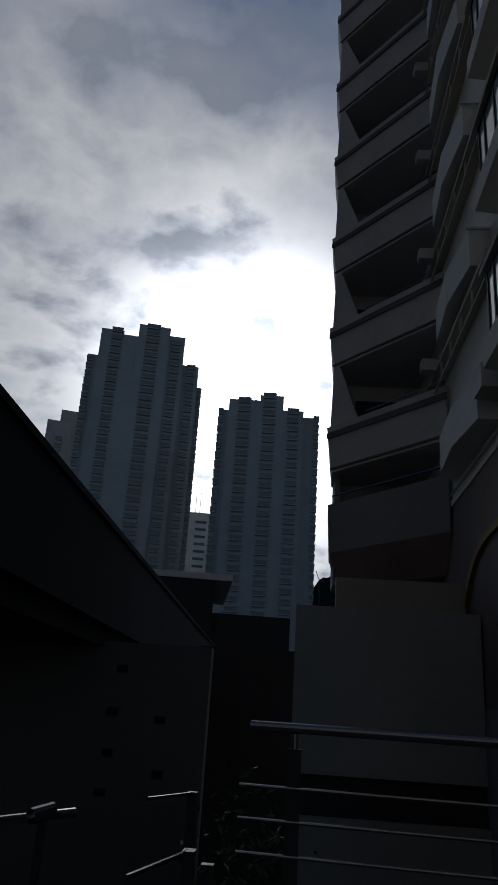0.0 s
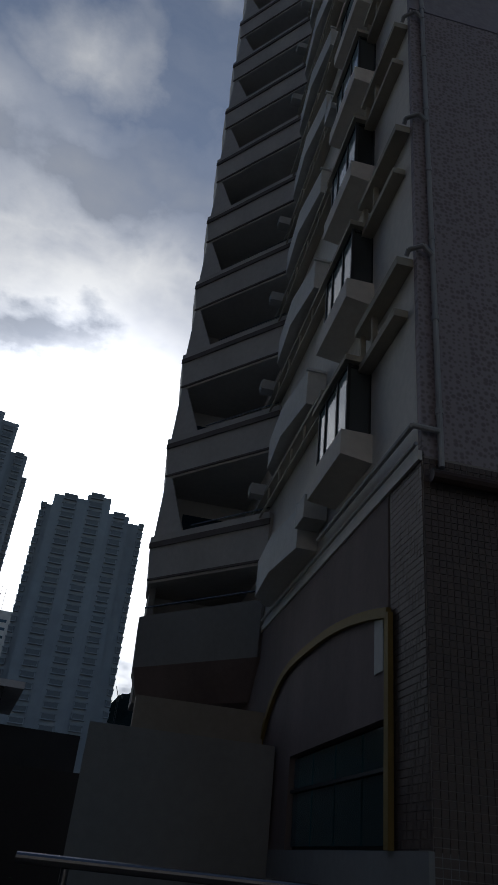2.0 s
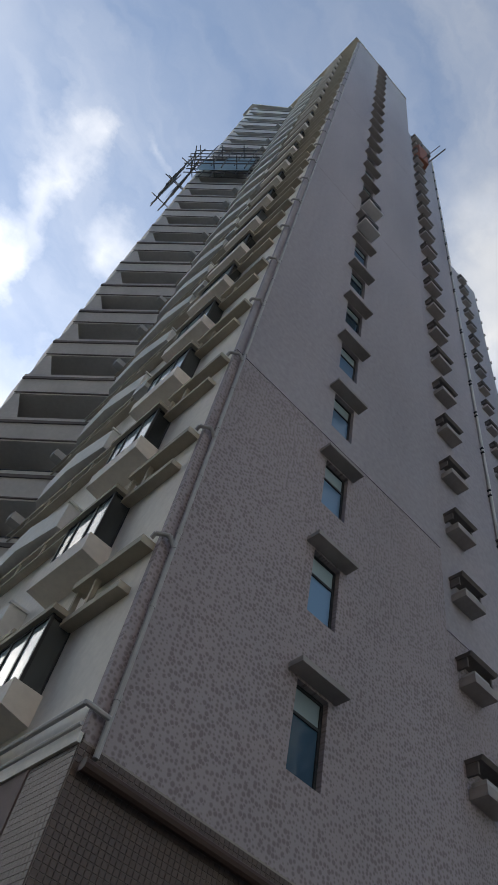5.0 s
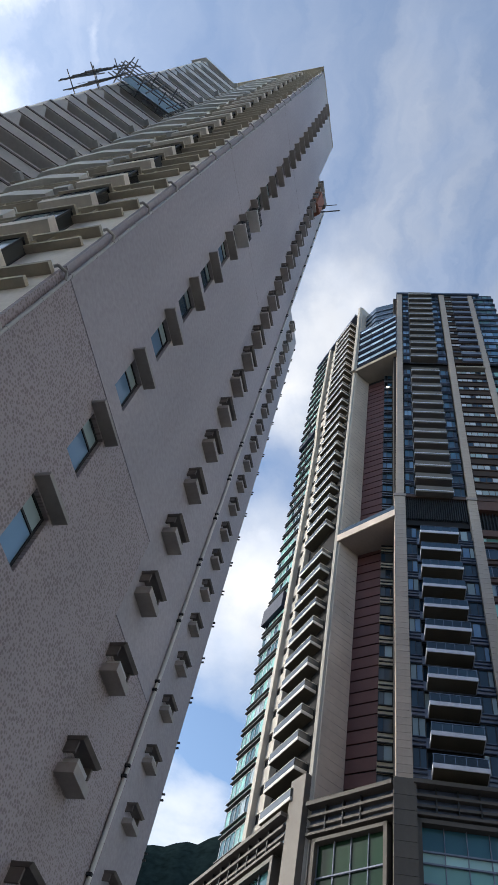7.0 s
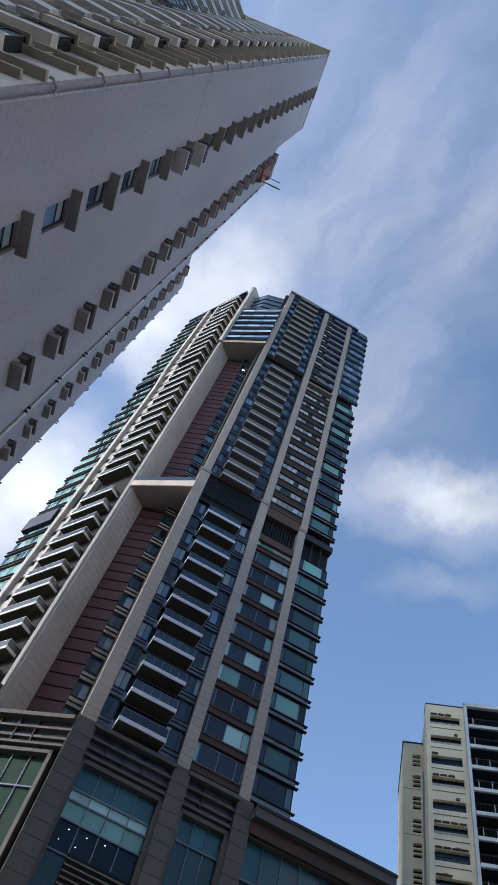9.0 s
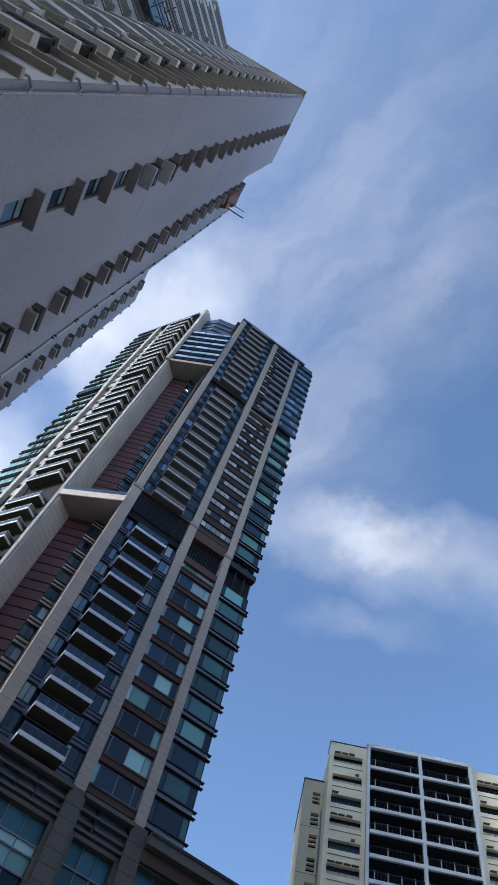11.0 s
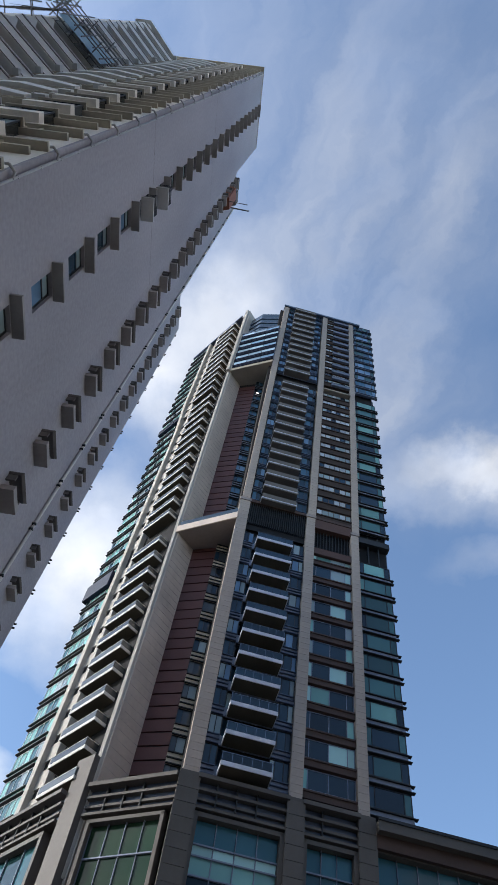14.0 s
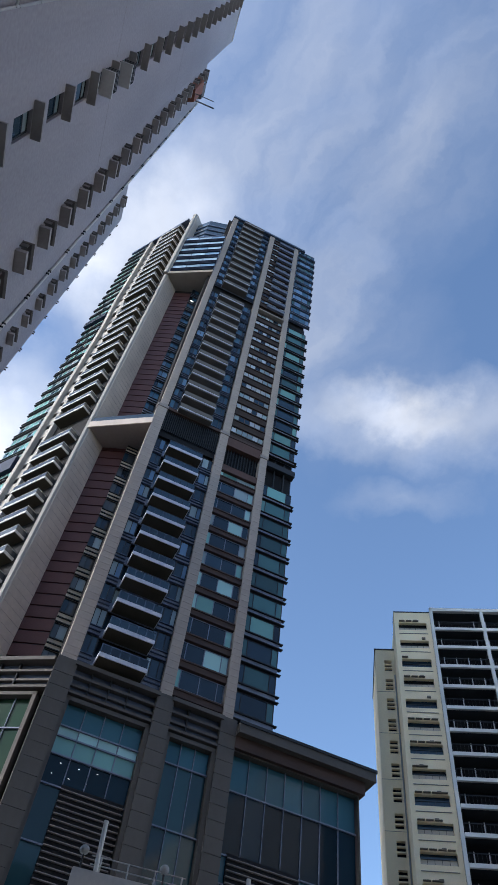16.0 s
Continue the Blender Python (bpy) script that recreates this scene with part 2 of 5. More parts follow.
def rod(bm, a, b, r, n=8):
    a, b = Vector(a), Vector(b)
    q = (b - a).to_track_quat("Z", "Y")
    rings = []
    for p in (a, b):
        rings.append([bm.verts.new(p + q @ Vector((r * math.cos(2 * math.pi * i / n), r * math.sin(2 * math.pi * i / n), 0))) for i in range(n)])
    for i in range(n):
        j = (i + 1) % n
        bm.faces.new((rings[0][i], rings[0][j], rings[1][j], rings[1][i]))
    bm.faces.new(rings[0][::-1])
    bm.faces.new(rings[1])
    return bm


def flared(bm, low, high, z0, z1):
    """A band whose outline widens from low at z0 to high at z1."""
    lo, hi = [bm.verts.new((x, y, z0)) for x, y in low], [bm.verts.new((x, y, z1)) for x, y in high]
    bm.faces.new(lo[::-1])
    bm.faces.new(hi)
    for i in range(len(lo)):
        j = (i + 1) % len(lo)
        bm.faces.new((lo[i], lo[j], hi[j], hi[i]))
    return bm


def mesh_of(name, bm, mat):
    me = bpy.data.meshes.new(name)
    bm.normal_update()
    bm.to_mesh(me)
    bm.free()
    me.materials.append(mat)
    return me


def part(name, bm, mat, parent, label="", at=None):
    me = bm if isinstance(bm, bpy.types.Mesh) else mesh_of(name, bm, mat)
    ob = new(name, me)
    ob.parent = parent
    if at is not None:
        ob.matrix_basis = at
    if label:
        ob["label"] = label
    return ob


def B():
    return bmesh.new()


def thing(name, m, label, category, group="", kind=""):
    ob = new(name)
    ob.matrix_basis = m
    return tagged(ob, label, category, group, kind)


def mosaic_material(name, light, dark, cell, share, rough=0.7):
    """Small glazed tiles: dark clusters of tiles on a lighter ground; faint streaks run down the wall."""
    m = material(name, light, rough, grain=25, amount=0.06, stain=0.3, stain_amount=0.16, streak=0.75, bump=0.1)
    nt = m.node_tree
    bsdf = nt.nodes["Principled BSDF"]
    old = bsdf.inputs["Base Color"].links[0].from_socket
    co = nt.nodes.new("ShaderNodeTexCoord")
    sp = nt.nodes.new("ShaderNodeSeparateXYZ")
    nt.links.new(co.outputs["Object"], sp.inputs[0])
    flat = nt.nodes.new("ShaderNodeCombineXYZ")
    nt.links.new(sp.outputs[0], flat.inputs[0])
    nt.links.new(sp.outputs[2], flat.inputs[1])
    spot = nt.nodes.new("ShaderNodeTexVoronoi")
    spot.voronoi_dimensions = "2D"
    spot.inputs["Scale"].default_value, spot.inputs["Randomness"].default_value = 1 / cell, 0.75
    nt.links.new(flat.outputs[0], spot.inputs["Vector"])
    size = nt.nodes.new("ShaderNodeSeparateColor")
    nt.links.new(spot.outputs["Color"], size.inputs[0])
    edge = nt.nodes.new("ShaderNodeMath")
    edge.operation = "MULTIPLY_ADD"
    nt.links.new(size.outputs[0], edge.inputs[0])
    edge.inputs[1].default_value = 0.34
    drift = nt.nodes.new("ShaderNodeTexNoise")
    drift.inputs["Scale"].default_value, drift.inputs["Detail"].default_value = 0.9, 3.0
    nt.links.new(co.outputs["Object"], drift.inputs["Vector"])
    gather = nt.nodes.new("ShaderNodeMath")
    gather.operation = "MULTIPLY_ADD"
    nt.links.new(drift.outputs["Fac"], gather.inputs[0])
    gather.inputs[1].default_value, gather.inputs[2].default_value = 0.35, share - 0.175
    nt.links.new(gather.outputs[0], edge.inputs[2])
    sub = nt.nodes.new("ShaderNodeMath")
    sub.operation = "SUBTRACT"
    nt.links.new(edge.outputs[0], sub.inputs[0])
    nt.links.new(spot.outputs["Distance"], sub.inputs[1])
    gt = nt.nodes.new("ShaderNodeMath")
    gt.operation, gt.use_clamp = "MULTIPLY", True
    nt.links.new(sub.outputs[0], gt.inputs[0])
    gt.inputs[1].default_value = 3.5
    mix = nt.nodes.new("ShaderNodeMix")
    mix.data_type, mix.blend_type = "RGBA", "MULTIPLY"
    nt.links.new(gt.outputs[0], mix.inputs[0])
    nt.links.new(old, mix.inputs[6])
    mix.inputs[7].default_value = (*[d / l for d, l in zip(dark, light)], 1)
    nt.links.new(mix.outputs[2], bsdf.inputs["Base Color"])
    return m


M_TILE = mosaic_material("beige_mosaic_wall", (0.39, 0.338, 0.345), (0.255, 0.213, 0.216), 0.074, 0.27)
M_GREYTILE = material("grey_mosaic_wall", (0.39, 0.357, 0.375), 0.7, grain=7, amount=0.22, stain=0.3, stain_amount=0.22, bump=0.35, bump_scale=14, streak=0.8)
M_GROUT = material("pale_grout", (0.34, 0.30, 0.27), 0.9)
M_BROWN = material("brown_render", (0.21, 0.165, 0.155), 0.8, stain=0.8, stain_amount=0.3, streak=0.7)
M_PLASTER = material("grey_white_render", (0.27, 0.27, 0.265), 0.85, stain=0.6, stain_amount=0.2, streak=0.5)
M_TEAL = glass_material("dark_teal_glass", (0.025, 0.075, 0.085), rough=0.06, vary=0.6, spec=0.4)
M_BLUEGL = glass_material("blue_glass", (0.04, 0.10, 0.16), rough=0.05, vary=0.5)
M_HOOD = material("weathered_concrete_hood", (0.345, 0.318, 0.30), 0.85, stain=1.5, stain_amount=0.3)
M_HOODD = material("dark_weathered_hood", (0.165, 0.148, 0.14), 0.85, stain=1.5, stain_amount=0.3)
M_NAVYGL = glass_material("dark_navy_glass", (0.012, 0.03, 0.045), vary=0.4, spec=0.18)
M_SIDEGL = glass_material("grey_glass", (0.07, 0.078, 0.08), rough=0.06, vary=0.5)
M_BLIND = glass_material("teal_glass", (0.19, 0.40, 0.37), rough=0.12, vary=0.35)
M_GREEN = glass_material("green_glass", (0.02, 0.045, 0.026), rough=0.05, vary=0.3, spec=0.16)
# sky reflected in the panes is put into this pale blue tint
M_PBLUE = glass_material("sky_reflection_tint_blue", (0.16, 0.27, 0.42), rough=0.08, vary=0.3, spec=0.3)
M_NAVY = material("navy_rail_and_gap_shade", (0.018, 0.026, 0.05), 0.5, spec=0.15)
M_GREYBLUE = material("grey_blue_panel", (0.15, 0.175, 0.235), 0.5)
M_PALE = glass_material("pale_glass", (0.30, 0.38, 0.40), rough=0.1, vary=0.3)
M_BROWNSP = material("brown_spandrel", (0.075, 0.046, 0.037), 0.55)
M_MAUVE = material("brown_grey_spandrel", (0.06, 0.045, 0.04), 0.8, spec=0.1)
M_SOFFIT = material("beige_soffit", (0.30, 0.27, 0.23), 0.8)
# near-black colour stands in for unlit depth behind glass, slats and slots
M_VOID = material("unlit_depth_black", (0.02, 0.02, 0.022), 0.9)
M_ORANGE = material("orange_sheet", (0.27, 0.105, 0.065), 0.7)
M_NET = material("blue_green_net", (0.33, 0.47, 0.55), 0.9)
M_BAMBOO = material("bamboo", (0.15, 0.15, 0.15), 0.7)
M_CURTAIN = glass_material("curtained_glass", (0.13, 0.22, 0.32), rough=0.06, vary=0.5)
M_AC = material("off_white_casing", (0.5, 0.5, 0.48), 0.5)
M_LEAF = material("dark_leaves", (0.04, 0.07, 0.03), 0.7, grain=3, amount=0.5)

# tones of the two added blocks: dark for reflections, pale for bounced sun
M_SLATE = material("dark_light_blocker", (0.12, 0.14, 0.18), 0.8, stain=0.1)
M_BOUNCE = material("pale_light_bouncer", (0.38, 0.36, 0.34), 0.85, stain=0.1)
M_LEDGE = material("beige_ledge_paint", (0.47, 0.425, 0.34), 0.85, stain=0.6, stain_amount=0.2)

# ---------------------------------------------------------------- ground and platform
GROUND = -5.0
bm = B()
box(bm, -4500, 4500, -4500, 4500, GROUND - 1, GROUND)
tagged(part("ground", bm, M_GROUND, None), "grey paved street level below the platform", "ground", kind="structure")
bm = B()
box(bm, -9, 14, -14, 4.25, GROUND, 0.0)
tagged(part("pavement", bm, M_GROUND, None), "grey concrete platform with a straight edge", "pavement", kind="structure")
# unseen plain blocks added behind the platform to cut skylight and bounce sun
for nm, (x0, x1, y0, y1, h) in (("wall_back", (-70, 14, -62, -50, 75)), ("wall_side", (-82, -70, -50, 55, 75))):
    bm = B()
    box(bm, x0, x1, y0, y1, GROUND, h)
    tagged(part(nm, bm, M_SLATE if nm == "wall_side" else M_BOUNCE, None), "plain unseen block added to shape the light", "wall", kind="structure")

# ---------------------------------------------------------------- near tower
AX, AY, TOP, PITCH, FLOORS = 3.05, 6.55, 77.6, 2.8, 25
tower = thing("apartment_tower", pose(AX, AY, 0), "tall beige mosaic-tiled apartment tower with cream side wall", "apartment tower")


def strip_wall(bm, x0, x1, y0, y1, z0, z1, holes):
    """A wall strip between x0 and x1 with a stack of openings, each from z to z."""
    z = z0
    for a, b in holes:
        box(bm, x0, x1, y0, y1, z, a)
        z = b
    box(bm, x0, x1, y0, y1, z, z1)


def pierced_wall(bm, xs, zs, y0, y1, solid):
    """One wall in a grid of cells, open where solid(column, row) is false, with reveals round the openings."""
    grid = [[[bm.verts.new((x, y, z)) for z in zs] for x in xs] for y in (y0, y1)]
    nx, nz = len(xs) - 1, len(zs) - 1

    def full(i, j):
        return 0 <= i < nx and 0 <= j < nz and solid(i, j)

    for i in range(nx):
        for j in range(nz):
            if not full(i, j):
                continue
            f, k = grid
            bm.faces.new((f[i][j], f[i + 1][j], f[i + 1][j + 1], f[i][j + 1]))
            bm.faces.new((k[i][j], k[i][j + 1], k[i + 1][j + 1], k[i + 1][j]))
            for (a, e), (p, q) in (((-1, 0), ((i, j), (i, j + 1))), ((1, 0), ((i + 1, j + 1), (i + 1, j))), ((0, -1), ((i + 1, j), (i, j))), ((0, 1), ((i, j + 1), (i + 1, j + 1)))):
                if not full(i + a, j + e):
                    bm.faces.new((f[p[0]][p[1]], f[q[0]][q[1]], k[q[0]][q[1]], k[p[0]][p[1]]))
    bmesh.ops.delete(bm, geom=[v for v in bm.verts if not v.link_faces], context="VERTS")
    bmesh.ops.recalc_face_normals(bm, faces=bm.faces)
    return bm


WX0, WX1, WZ0, WZ1 = 2.88, 3.56, 6.62, 8.06
holes = [(WZ0 + PITCH * k, WZ1 + PITCH * k) for k in range(FLOORS)]
JOINT = 14.4
for z0, z1, hs, mat, label in ((5.36, JOINT, holes[:3], M_TILE, "blotchy beige and brown mosaic wall"), (JOINT + 0.035, TOP, holes[3:], M_GREYTILE, "smooth grey mosaic wall")):
    zs = [z0] + [z for h in hs if h[1] < z1 for z in h] + [z1]
    w = part("side_wall", pierced_wall(B(), [0.0, WX0, WX1, 6.8], zs, 0, 0.3, lambda i, j: i != 1 or j % 2 == 0), mat, tower, label)
    part("return_wall", box(B(), 6.5, 6.8, 0.3, 2.4, z0, z1), mat, tower)
bm = B()
box(bm, 0.03, 6.77, 0.03, 0.3, JOINT, JOINT + 0.035)
box(bm, 6.8, 12.8, 1.56, 1.83, JOINT, JOINT + 0.035)
part("joint", bm, M_BLACK, tower)
for z in (31.2, 48.0):
    bm = B()
    box(bm, 0.16, WX0 - 0.25, -0.003, 0.02, z, z + 0.02)
    part("joint", bm, M_GROUT, tower)
    bm = B()
    box(bm, WX1 + 0.2, 6.8, -0.003, 0.02, z, z + 0.02)
    part("joint", bm, M_HOOD, tower)
bm = B()
box(bm, -0.004, 0.3, 0.1, 12, 5.43, TOP)
part("front_wall", bm, M_PAINT, tower, "cream painted wall with bay windows")
bm = B()
box(bm, 6.8, 12.8, 1.53, 1.83, 0, JOINT)
box(bm, 12.5, 12.8, 1.83, 7, 0, JOINT)
part("recessed_wall", bm, M_TILE, tower, "blotchy beige mosaic wall")
bm = B()
box(bm, 6.8, 12.8, 1.53, 1.83, JOINT + 0.035, TOP - 1.2)
box(bm, 12.5, 12.8, 1.83, 7, JOINT + 0.035, TOP - 1.2)
part("recessed_wall", bm, M_GREYTILE, tower, "smooth grey mosaic wall")
bm = B()
box(bm, 12.8, 26.15, 6.35, 6.65, 0, TOP - 1.5)
box(bm, 25.85, 26.15, 6.65, 16, 0, TOP - 1.5)
part("rear_wall", bm, M_GREYTILE, tower)
bm = B()
prism(bm, [(0.02, 0.3), (6.5, 0.3), (6.5, 1.83), (12.5, 1.83), (12.5, 6.65), (25.85, 6.65), (25.85, 16), (0.3, 16)], TOP - 2.6, TOP - 2.3)
part("roof", bm, M_CONC, tower)
part("roof_ledge", box(B(), -0.42, 0.3, -0.06, 8.6, TOP - 0.35, TOP + 0.02), M_LEDGE, tower)
part("roof_ledge", box(B(), 0.3, 6.8, -0.06, 0.3, TOP, TOP + 0.12), M_CONC, tower)
# base: brown mosaic on the side, brown render with an arched panel on the front
bm = B()
box(bm, 0.0, 6.8, 0.0, 0.3, 0, 5.36)
part("side_base", bm, M_GROUT, tower, "brown mosaic-tiled base with pale grout")
bm = B()
box(bm, 0.0, 0.3, 0.3, 0.95, 1.47, 5.36)
box(bm, -0.02, 0.3, 0.95, 4.85, 2.7, 5.36)
box(bm, -0.02, 0.3, 4.85, 12, 1.47, 5.36)
part("front_base", bm, M_BROWN, tower, "brown rendered base wall with an arched panel")
bm = B()
box(bm, -0.05, 0.3, -0.01, 12, GROUND, 1.47)
part("plinth", bm, M_PLASTER, tower, "pale rendered plinth")
bm = B()
box(bm, -0.05, 0.02, 0.0, 8.5, 5.3, 5.42)
part("band", bm, M_PAINT, tower)
bm = B()
rod(bm, (0.05, -0.12, 5.06), (6.7, -0.12, 5.06), 0.075, 10)
part("gutter_pipe", bm, M_BROWNSP, tower, "dark brown painted pipe")
# yellow arch frame
bm = B()
pts = [(0.85, 1.47)]
for i in range(25):
    y = 0.85 + 6.15 * i / 24
    pts.append((y, 4.12 - (0.045 * (y - 3.6) ** 2 if y < 3.6 else 0.01 * (y - 3.6) ** 4)))
for (ya, za), (yb, zb) in zip(pts, pts[1:]):
    d_ = Vector((0, yb - ya, zb - za)).normalized()
    n_ = Vector((0, -d_.z, d_.y)) * 0.06
    quad = [Vector((0, ya, za)) - n_, Vector((0, yb, zb)) - n_, Vector((0, yb, zb)) + n_, Vector((0, ya, za)) + n_]
    lo = [bm.verts.new(q + Vector((-0.03, 0, 0))) for q in quad]
    hi = [bm.verts.new(q + Vector((-0.09, 0, 0))) for q in quad]
    bm.faces.new(hi)
    for i in range(4):
        bm.faces.new((lo[i], lo[(i + 1) % 4], hi[(i + 1) % 4], hi[i]))
part("arch_frame", bm, M_YELLOW, tower, "ochre yellow arched frame")
bm = B()
box(bm, -0.035, -0.022, 1.08, 1.34, 3.2, 3.85)
part("notice", bm, M_AC, tower, "weathered pale sheet")
w = part("base_window", box(B(), 0.1, 0.14, 0.95, 4.85, 1.46, 2.7), M_BLACK, tower)
for i in range(4):
    y = 0.98 + i * 0.97
    part("pane", box(B(), 0.06, 0.09, y, y + 0.92, 1.52, 2.66), M_TEAL, w)
bm = B()
box(bm, 0.02, 0.05, 0.95, 4.85, 2.2, 2.24)
part("rail", bm, M_BLACK, w)
w = part("side_frame", box(box(B(), 0.9, 1.02, -0.06, 0, 0.4, 3.85), 1.02, 2.6, -0.06, 0, 3.73, 3.85), M_BROWNSP, tower, "dark brown window frame")
part("pane", box(B(), 1.02, 2.6, -0.03, -0.02, 0.4, 3.73), M_NAVYGL, w)

# small side windows
wf, wg, wh = B(), B(), B()
for x in (WX0, WX1 - 0.05):
    box(wf, x, x + 0.05, 0.1, 0.16, 0, 1.44)
for z in (0, 1.39, 0.95):
    box(wf, WX0, WX1, 0.1, 0.16, z, z + 0.05)
box(wg, WX0 + 0.05, WX1 - 0.05, 0.125, 0.14, 0.05, 0.95)
prism(wh, [(WX0 - 0.22, -0.3), (WX1 + 0.16, -0.3), (WX1 + 0.16, 0.02), (WX0 - 0.22, 0.02)], 1.48, 1.58)
box(wh, WX0 - 0.19, WX1 + 0.13, -0.27, 0.02, 1.58, 1.615)
wt = box(B(), WX0 + 0.05, WX1 - 0.05, 0.125, 0.14, 1.0, 1.39)
wf, wh, wt = mesh_of("frame", wf, M_BLACK), mesh_of("hood", wh, M_HOOD), mesh_of("top_pane", wt, M_PALE)
g1 = mesh_of("pane", wg, M_GLASS)
g2 = g1.copy()
g2.materials[0] = M_CURTAIN
for k in range(FLOORS):
    at = pose(0, 0, WZ0 + PITCH * k)
    w = part("side_window", wf, None, tower, at=at)
    part("pane", g2 if k in (1, 2, 3, 4, 7, 12) else g1, None, w)
    part("top_pane", wt, None, w)
    part("hood", wh, None, tower, at=at)
for k, dx in ((8, 0.0), (9, 0.1)):
    bm = B()
    for z in (0.0, 0.2, 0.4, 0.6, 0.8):
        box(bm, 2.85 + dx, 3.6 + dx, -0.42, -0.4, z, z + 0.04)
        box(bm, 2.85 + dx, 2.87 + dx, -0.4, 0, z, z + 0.04)
    box(bm, 3.58 + dx, 3.6 + dx, -0.4, 0, 0, 0.84)
    cage = part("window_cage", bm, M_BLACK, tower, "dark metal window cage", at=pose(0, 0, WZ0 + 0.3 + PITCH * k))
    part("cage_shelf", box(B(), 2.78 + dx, 3.68 + dx, -0.48, 0, -0.12, 0.0), M_CONC, cage)

# air conditioner shelves on the recessed walls
ah, ac, hd = B(), B(), B()
box(ah, 0.12, 1.02, -0.46, 0, 0.0, 0.05)
box(ah, 0.12, 1.02, -0.46, -0.4, 0.05, 0.24)
box(ah, 0.12, 0.18, -0.4, 0, 0.05, 0.24)
box(ah, 0.96, 1.02, -0.4, 0, 0.05, 0.24)
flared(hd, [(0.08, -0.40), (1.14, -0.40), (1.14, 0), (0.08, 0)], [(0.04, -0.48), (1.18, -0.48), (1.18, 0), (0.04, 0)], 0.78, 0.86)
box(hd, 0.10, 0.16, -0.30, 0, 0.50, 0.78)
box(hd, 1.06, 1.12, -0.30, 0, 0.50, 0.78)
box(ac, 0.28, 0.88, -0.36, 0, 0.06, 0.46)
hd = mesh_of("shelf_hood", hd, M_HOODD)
ah = mesh_of("air_conditioner_shelf", ah, M_HOOD)
ac = mesh_of("air_conditioner", ac, M_PIPE)
clip = B()
box(clip, 0, 0.08, -0.14, 0, 0, 0.07)
clip = mesh_of("pipe_clip", clip, M_BLACK)
rs = random.Random(4)
for k in range(-1, FLOORS - 1):
    s = part("air_conditioner_shelf", ah, None, tower, at=pose(9.32, 1.53, 10.05 + PITCH * k))
    part("shelf_hood", hd, None, s)
    if rs.random() < 0.5:
        part("air_conditioner", ac, None, s)
for k in range(FLOORS - 2):
    s = part("air_conditioner_shelf", ah, None, tower, at=pose(22.9, 6.35, 11.9 + PITCH * k))
    part("shelf_hood", hd, None, s)
    if rs.random() < 0.6:
        part("air_conditioner", ac, None, s)
    part("pipe_clip", clip, None, tower, at=pose(26.1, 6.35, 12.2 + PITCH * k))
    part("pipe_clip", clip, None, tower, at=pose(26.1, 6.35, 12.5 + PITCH * k))
    part("pipe_clip", clip, None, tower, at=pose(12.4, 1.53, 9.3 + PITCH * k))
    part("pipe_clip", clip, None, tower, at=pose(12.4, 1.53, 9.6 + PITCH * k))
# pipes
bm = B()
rod(bm, (0.19, -0.08, 5.2), (0.19, -0.08, TOP - 1), 0.036, 10)
for k in range(FLOORS * 2):
    rod(bm, (0.19, -0.08, 5.9 + 1.4 * k), (0.19, -0.08, 5.98 + 1.4 * k), 0.046, 10)
part("drain_pipe", bm, M_PIPE, tower, "grey painted drain pipe")
part("drain_pipe", rod(B(), (12.5, 1.46, 0), (12.5, 1.46, TOP - 2), 0.06, 10), M_CONC, tower, "pale painted drain pipe")
# orange sheeted scaffold high on the recessed wall
bm = B()
prism(bm, [(9.7, 0.95), (10.7, 0.85), (10.9, 1.5), (9.6, 1.5)], 66.8, 71.6)
part("sheeting", bm, M_ORANGE, tower, "orange sheeted work platform")
part("sheeting", prism(B(), [(10.2, 0.9), (11.3, 0.85), (11.4, 1.5), (10.3, 1.5)], 71.7, 73.6), M_HOODD, tower, "dark green sheeted work platform")
for x, z in ((10.9, 68.6), (11.0, 69.3), (10.0, 66.9)):
    part("pole", rod(B(), (x, 1.5, z), (x + 0.2, -0.7, z + 0.3), 0.035, 6), M_BAMBOO, tower)

# front: bay windows, ledges, balconies
sb, side, l1, l2, l3, bc, br = B(), B(), B(), B(), B(), B(), B()
prism(sb, [(-0.46, 1.56), (0, 1.56), (0, 3.14), (-0.46, 3.14)], 0.06, 0.52)
for v in sb.verts:
    if v.co.z < 0.1 and v.co.x < -0.4:
        v.co.z += 0.07
box(side, -0.34, 0.0, 1.655, 1.665, 0.52, 1.68)
bars = []
for x in (-0.37, -0.03):
    bars.append(("jamb", (x, x + 0.05, 1.63, 1.68, 0.52, 1.72)))
for y in (2.1, 2.66, 3.0):
    bars.append(("jamb", (-0.37, -0.32, y, y + 0.05, 0.57, 1.66)))
for z in (0.52, 1.66):
    bars.append(("side_rail", (-0.32, -0.03, 1.63, 1.68, z, z + 0.05)))
    bars.append(("front_rail", (-0.37, -0.32, 1.68, 3.05, z, z + 0.05)))
bars = [(n, mesh_of(n, box(B(), *c), M_BLACK)) for n, c in bars]
box(l3, -0.44, 0, 1.55, 3.2, 1.72, 1.82)
box(l1, -0.24, 0, 0.1, 1.75, 2.32, 2.46)
box(l2, -0.2, 0, 0.3, 1.75, 1.6, 1.72)
for y in (1.68, 1.2):
    box(l2, -0.16, -0.08, y, y + 0.06, 1.72, 2.32)
box(br, -0.3, 0, 3.25, 8.5, 2.22, 2.32)
for y in (3.4, 4.3, 5.2, 6.1, 7.0):
    box(br, -0.29, -0.25, y, y + 0.04, 1.85, 2.22)
box(br, -0.3, -0.26, 3.25, 8.5, 1.82, 1.87)
